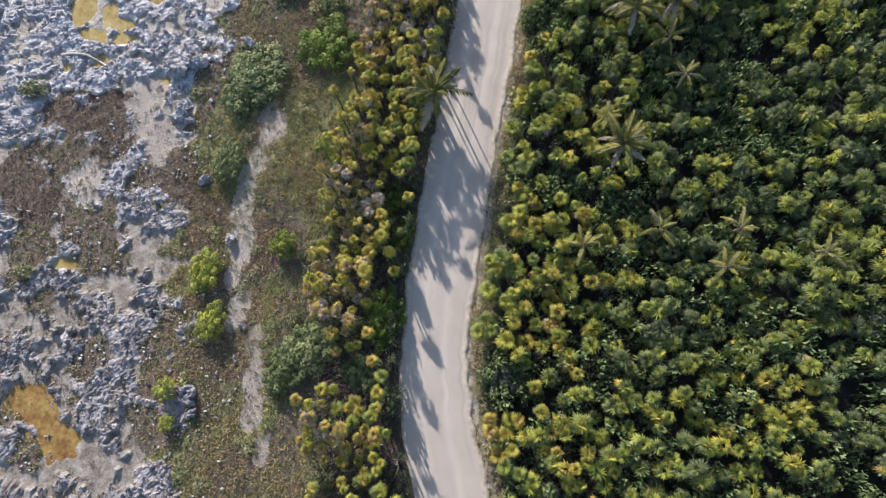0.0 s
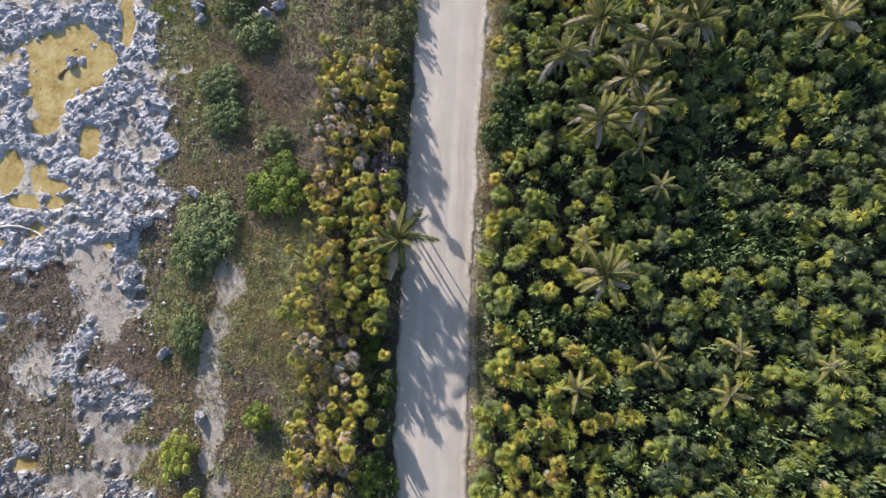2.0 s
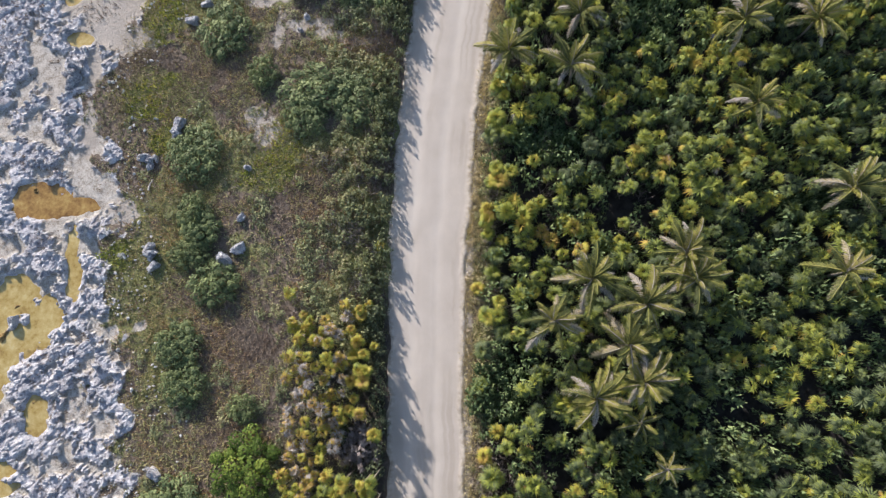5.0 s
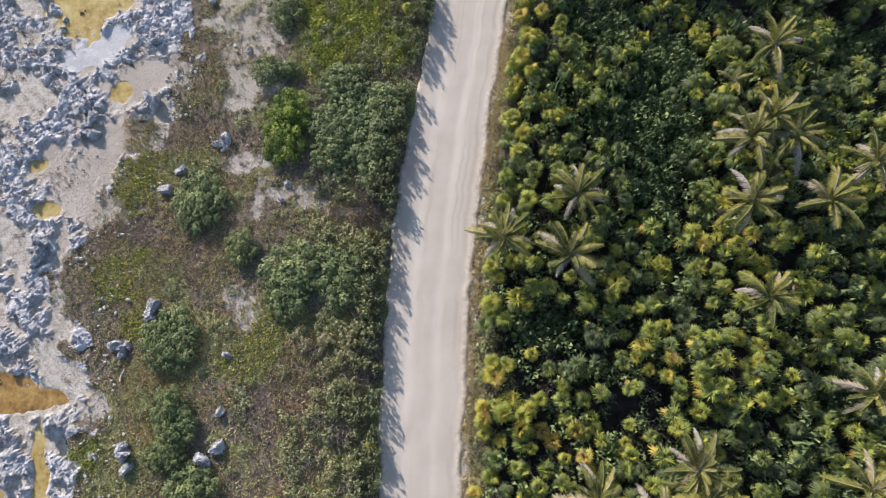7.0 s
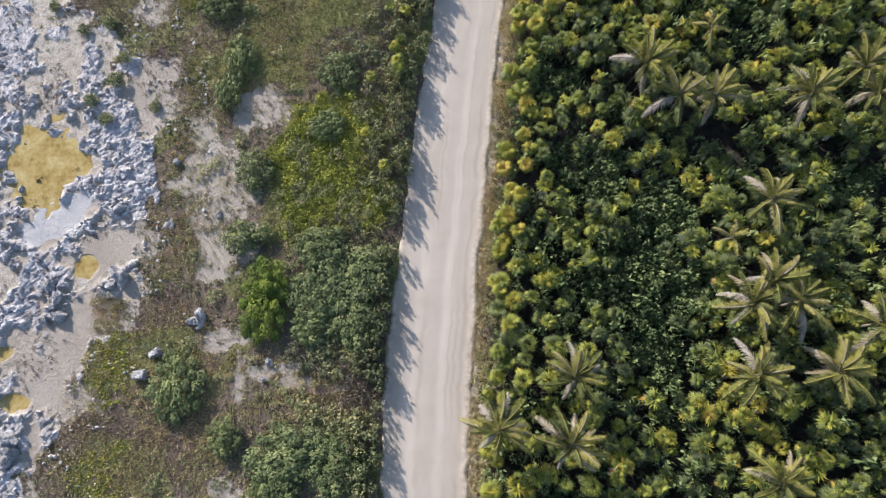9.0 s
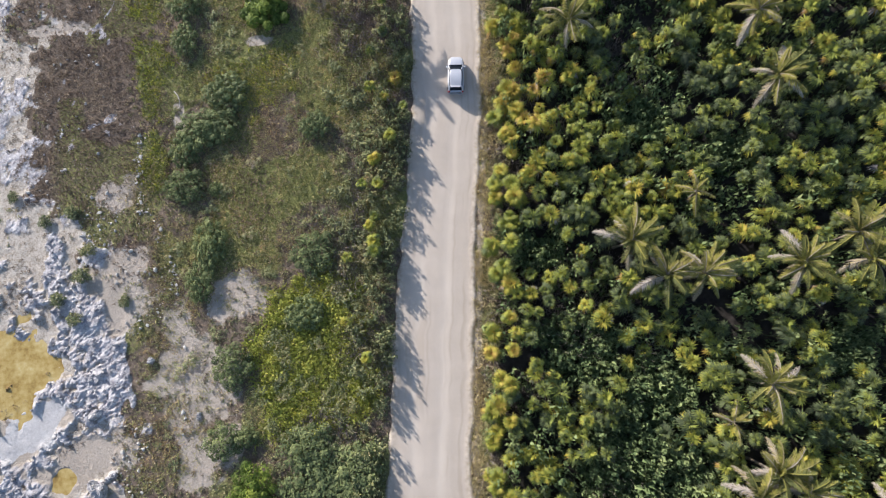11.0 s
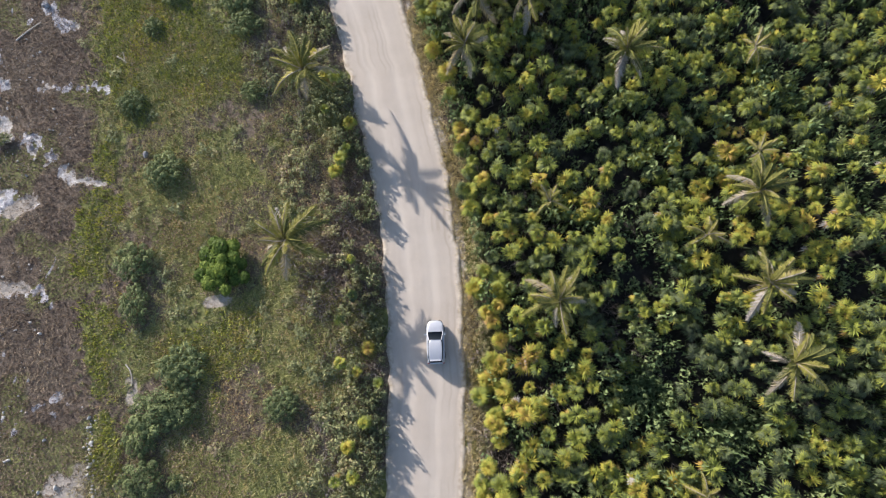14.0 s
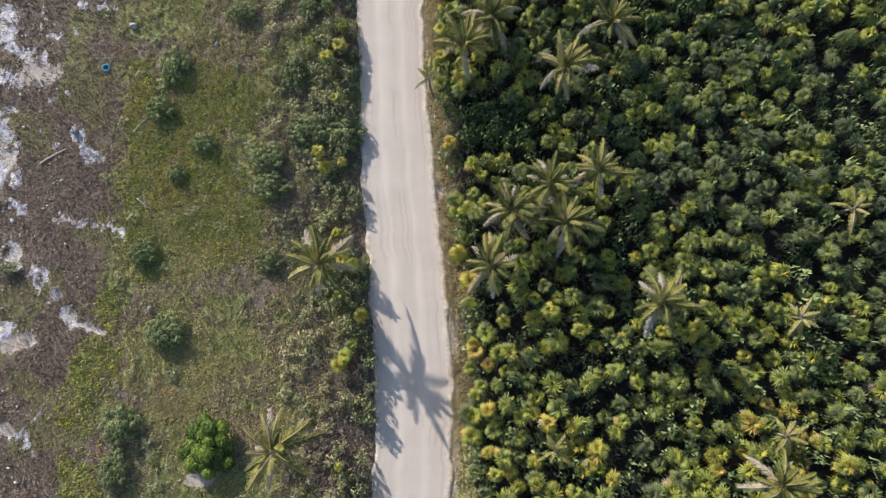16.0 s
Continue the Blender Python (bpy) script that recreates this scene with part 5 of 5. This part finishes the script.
def build_boulders():
    shapes = [boulder_shape(s) for s in range(5)]
    heap = []
    for px, py, r in BOULDERS:
        if r < 1.1:
            heap.append((px, py, r * 0.85))
        else:   # the broad ones are heaps of three or four blocks
            turn = px * 3.1 + py
            heap += [(px + 0.62 * r * math.cos(turn + 2.0 * k), py + 0.55 * r * math.sin(turn + 2.0 * k), r * (0.62, 0.45, 0.36)[k]) for k in range(3)] + [(px, py, r * 0.5)]
    for n, (px, py, r) in enumerate(heap):
        gz = float(ground_height(np.array([px]), np.array([py]))[0])
        big = "large pitted grey limestone boulder" if r > 0.8 else "small pale limestone rock"
        b = new("boulder", shapes[n % 5])
        b.matrix_basis = pose(px, py, gz + 0.25 * r, 0, 0, n * 67) @ Matrix.Diagonal((r * 1.15, r * 1.0, r * 1.05, 1))
        tagged(b, big + (" on bare rock" if float(rocky(np.array([px]), np.array([py]))[0]) > 0.5 else " among low scrub"), "boulder", "boulders")
    def stones(name, x, y, size, sink, material, label, category, fold):
        small = bmesh.new()
        bmesh.ops.create_icosphere(small, subdivisions=fold, radius=1.0)
        sv = np.array([tuple(p.co) for p in small.verts])
        tri = np.array([[p.index for p in f.verts] for f in small.faces])
        small.free()
        n = len(x)
        jag = sv[None] * rng.uniform(0.5, 1.35, (n, len(sv), 1)) * rng.uniform(0.55, 1.45, (n, 1, 3))
        p = jag * size[:, None, None] + np.stack([x, y, ground_height(x, y) + size * sink], 1)[:, None]
        q = (tri[None] + (np.arange(n) * len(sv))[:, None, None]).reshape(-1, 3)
        tagged(new(name, mesh(name, p.reshape(-1, 3), q, material)), label, category, kind="stuff")

    STONE_X, STONE_Y = zip(*STONE_LINE)
    x, y = scattered(-46, -14, -20, 198, 0.47, lambda x, y: smooth(-7, 0.5, np.interp(y, SHORE[:, 0], SHORE[:, 1]) + 1.5 - x) * (1 - rocky(x, y)) * 0.85 * smooth(0.40, 0.58, fbm(x, y, 3, 99)) * (1 - 0.6 * smooth(118, 126, y)))
    stones("rubble", x, y, 0.05 + 0.16 * rng.random(len(x)) ** 4, 0.5, SHELL, "scattered pale stones and shell litter on soil", "rubble", 1)
    x, y = scattered(-31, -22, STONE_Y[0] - 2, STONE_Y[-1] + 2, 0.34, lambda x, y: 0.85 * smooth(0.75, 0.25, np.abs(x - np.interp(y, STONE_Y, STONE_X) + 0.8 * (fbm(x, y, 2.5, 6) - 0.5))) * smooth(0.3, 0.5, fbm(x, y, 2.0, 5)))
    stones("stone_row", x, y, 0.06 + 0.15 * rng.random(len(x)) ** 2, 0.4, SHELL, "straggling row of white beach stones on soil", "stones", 1)
    west = lambda y: np.interp(y, (-30, 35, 105, 140, 165, 200), (-60, -64, -56, -49, -42, -44))
    x, y = scattered(-64, -24, -32, 196, 0.48, lambda x, y: rocky(x, y) * (x > west(y)) * smooth(0.08, 0.3, craggy(x, y)) * smooth(130, 112, y) * (1 - patches(SAND + PALE, x, y)) * (1 - patches(POOLS, x, y, 0.5, 0.4, 11)) * 0.75)
    stones("rock_crust", x, y, (0.06 + 0.26 * rng.random(len(x)) ** 3.5) * (0.6 + 0.7 * fbm(x, y, 5, 44)), 0.25, ROCK, "sharp pitted limestone crust", "rock", 1)


# ---- the car, nose towards +y ----
def build_car(m):
    paint = plain("silver_white_paint", (0.47, 0.49, 0.53), 0.32, 0.2, 0.06, 2.0)
    glass = plain("dark_car_glass", (0.02, 0.025, 0.03), 0.08, 0, 0.1)
    rubber = plain("black_rubber", (0.02, 0.02, 0.02), 0.9)
    alloy = plain("grey_alloy", (0.45, 0.46, 0.47), 0.35, 0.8)
    trim = plain("black_plastic_trim", (0.03, 0.03, 0.03), 0.6)
    clear = plain("headlamp_lens", (0.75, 0.78, 0.8), 0.15)
    red = plain("red_lamp_lens", (0.4, 0.02, 0.02), 0.2)
    car = root("car", m, "silver-white five-door hatchback on the marl road", "car")

    def loft(sections):
        """Rings of (y, half width, low z, high z, roundness) into a closed skin."""
        k, vs, qs = 16, [], []
        for y, w, z0, z1, e in sections:
            for i in range(k):
                a = 2 * math.pi * (i + 0.5) / k
                c, s = math.cos(a), math.sin(a)
                vs.append((w * math.copysign(abs(c) ** e, c), y, (z0 + z1) / 2 + (z1 - z0) / 2 * math.copysign(abs(s) ** e, s)))
        n = len(sections)
        for j in range(n - 1):
            for i in range(k):
                qs.append((j * k + i, j * k + (i + 1) % k, (j + 1) * k + (i + 1) % k, (j + 1) * k + i))
        for j, flip in ((0, 1), (n - 1, -1)):
            for i in range(0, k // 2 - 1):
                ring = (j * k + i, j * k + i + 1, j * k + k - 2 - i, j * k + k - 1 - i)
                qs.append(ring[::flip])
        return vs, qs

    shell = mesh("body", *loft([(-2.07, 0.58, 0.38, 0.80, 0.6), (-2.0, 0.74, 0.30, 0.93, 0.5), (-1.75, 0.83, 0.24, 1.0, 0.4), (-1.2, 0.87, 0.2, 0.98, 0.3), (-0.3, 0.875, 0.2, 0.95, 0.3),
                              (0.6, 0.87, 0.2, 0.95, 0.3), (1.05, 0.86, 0.2, 0.94, 0.34), (1.45, 0.835, 0.24, 0.89, 0.42), (1.75, 0.77, 0.3, 0.82, 0.5), (1.93, 0.66, 0.34, 0.74, 0.6), (2.03, 0.50, 0.38, 0.68, 0.7), (2.08, 0.30, 0.42, 0.60, 0.8)]), paint, smoothed=True)
    part("body", shell, car)
    cabin = mesh("cabin", *loft([(-1.93, 0.60, 0.88, 0.98, 0.5), (-1.70, 0.66, 0.88, 1.36, 0.42), (-1.45, 0.70, 0.88, 1.47, 0.5), (-0.7, 0.735, 0.88, 1.53, 0.5), (-0.05, 0.73, 0.88, 1.51, 0.5),
                               (0.25, 0.71, 0.88, 1.40, 0.5), (1.0, 0.72, 0.84, 0.97, 0.7)]), glass, smoothed=True)
    part("window_glass", cabin, car, "dark tinted windows")
    roof = mesh("roof", *loft([(-1.76, 0.52, 1.36, 1.42, 0.6), (-1.55, 0.61, 1.44, 1.50, 0.45), (-0.7, 0.655, 1.49, 1.56, 0.45), (-0.05, 0.63, 1.47, 1.54, 0.45), (0.15, 0.56, 1.42, 1.48, 0.55), (0.24, 0.40, 1.39, 1.45, 0.7)]), paint, smoothed=True)
    part("roof", roof, car)
    for s in (-1, 1):
        side = tube([(s * 0.60, 0.2, 1.41), (s * 0.70, 0.62, 1.18), (s * 0.76, 1.0, 0.94)], [0.04, 0.045, 0.05], 6)
        part("windscreen_pillar", mesh("windscreen_pillar", side[0], side[1], paint, smoothed=True), car)
        back = tube([(s * 0.60, -1.62, 1.42), (s * 0.70, -1.82, 1.15), (s * 0.74, -1.92, 0.93)], [0.06, 0.07, 0.08], 6)
        part("rear_pillar", mesh("rear_pillar", back[0], back[1], paint, smoothed=True), car)
        mirror = mesh("mirror", *loft([(0.62, 0.06, 0.96, 1.06, 0.5), (0.70, 0.12, 0.93, 1.08, 0.5), (0.80, 0.05, 0.97, 1.05, 0.5)]), paint, smoothed=True)
        part("mirror", mirror, car).location = (s * 0.93, 0.05, 0)
        lamp = mesh("headlamp", *loft([(1.52, 0.06, 0.66, 0.84, 0.5), (1.75, 0.14, 0.60, 0.80, 0.5), (1.93, 0.08, 0.56, 0.68, 0.5)]), clear, smoothed=True)
        part("headlamp", lamp, car).location = (s * 0.58, -0.03, 0)
        tail = mesh("tail_lamp", *loft([(-2.05, 0.06, 0.68, 0.86, 0.5), (-1.95, 0.11, 0.66, 0.97, 0.5), (-1.8, 0.05, 0.7, 0.95, 0.5)]), red, smoothed=True)
        part("tail_lamp", tail, car).location = (s * 0.72, -0.005, 0)
        for y in (-1.25, 1.28):
            ang = np.linspace(0, 2 * np.pi, 21)[:-1]
            prof = [(-0.10, 0.20), (-0.10, 0.28), (-0.07, 0.31), (0.07, 0.31), (0.10, 0.28), (0.10, 0.20)]
            v = [(o, r * math.cos(a), r * math.sin(a)) for o, r in prof for a in ang]
            q = [(j * 20 + i, j * 20 + (i + 1) % 20, (j + 1) * 20 + (i + 1) % 20, (j + 1) * 20 + i) for j in range(5) for i in range(20)]
            wheel = part("wheel", mesh("wheel", v, q, rubber, smoothed=True), car)
            wheel.location = (s * 0.79, y, 0.31)
            v = [(s * o, r * math.cos(a), r * math.sin(a)) for o, r in ((0.085, 0.205), (0.09, 0.15), (0.06, 0.06), (0.07, 0.01)) for a in ang]
            q = [(j * 20 + i, j * 20 + (i + 1) % 20, (j + 1) * 20 + (i + 1) % 20, (j + 1) * 20 + i) for j in range(3) for i in range(20)]
            part("rim", mesh("rim", v, q, alloy, smoothed=True), wheel)
    part("rear_bumper", mesh("rear_bumper", *loft([(-2.10, 0.70, 0.34, 0.52, 0.5), (-2.02, 0.80, 0.30, 0.56, 0.4), (-1.9, 0.80, 0.30, 0.56, 0.4)]), paint, smoothed=True), car)
    part("front_bumper", mesh("front_bumper", *loft([(1.88, 0.72, 0.30, 0.46, 0.4), (2.0, 0.66, 0.32, 0.46, 0.4), (2.09, 0.5, 0.34, 0.44, 0.5)]), trim, smoothed=True), car)


def build_small_things():
    def log(points, r0, r1, label):
        v, q, _ = tube(points, np.linspace(r0, r1, len(points)), 8)
        tagged(new("driftwood_log", mesh("driftwood_log", v, q, DRIFT, smoothed=True)), label, "driftwood", "driftwood")
    for (x0, y0), (x1, y1), r, bend, words in LOGS:
        u = np.linspace(0, 1, 7)
        x, y = x0 + (x1 - x0) * u - (y1 - y0) * bend * np.sin(np.pi * u), y0 + (y1 - y0) * u + (x1 - x0) * bend * np.sin(np.pi * u)
        log(np.stack([x, y, ground_height(x, y) + r * 0.8 + 0.03], 1), r, r * 0.55, words)
    a, b = np.meshgrid(np.arange(24), np.arange(10), indexing="ij")
    A, B = a * 2 * np.pi / 24, b * 2 * np.pi / 10
    v = np.stack([(0.36 + 0.13 * np.cos(B)) * np.cos(A), (0.36 + 0.13 * np.cos(B)) * np.sin(A), 0.12 * np.sin(B)], 2).reshape(-1, 3)
    q = np.stack([a * 10 + b, ((a + 1) % 24) * 10 + b, ((a + 1) % 24) * 10 + (b + 1) % 10, a * 10 + (b + 1) % 10], -1).reshape(-1, 4)
    ring = new("tyre", mesh("tyre", v, q, plain("faded_blue_rubber", (0.05, 0.22, 0.33), 0.7), smoothed=True))
    gz = float(ground_height(np.array([TYRE[0]]), np.array([TYRE[1]]))[0])
    ring.matrix_basis = pose(*TYRE, gz + 0.12, 8, 4, 0)
    tagged(ring, "blue-painted tyre lying on brown scrub", "tyre")


build_boulders()
build_coconut_palms()
build_shrubs()
build_small_things()
build_car(pose(6.95, 129.2, 0.05, 0, 0, -8))
build_thatch_palms()
build_scrub()
build_ground_cover()
build_leafy_mounds()
build_forest_floor()
build_dead_brush()
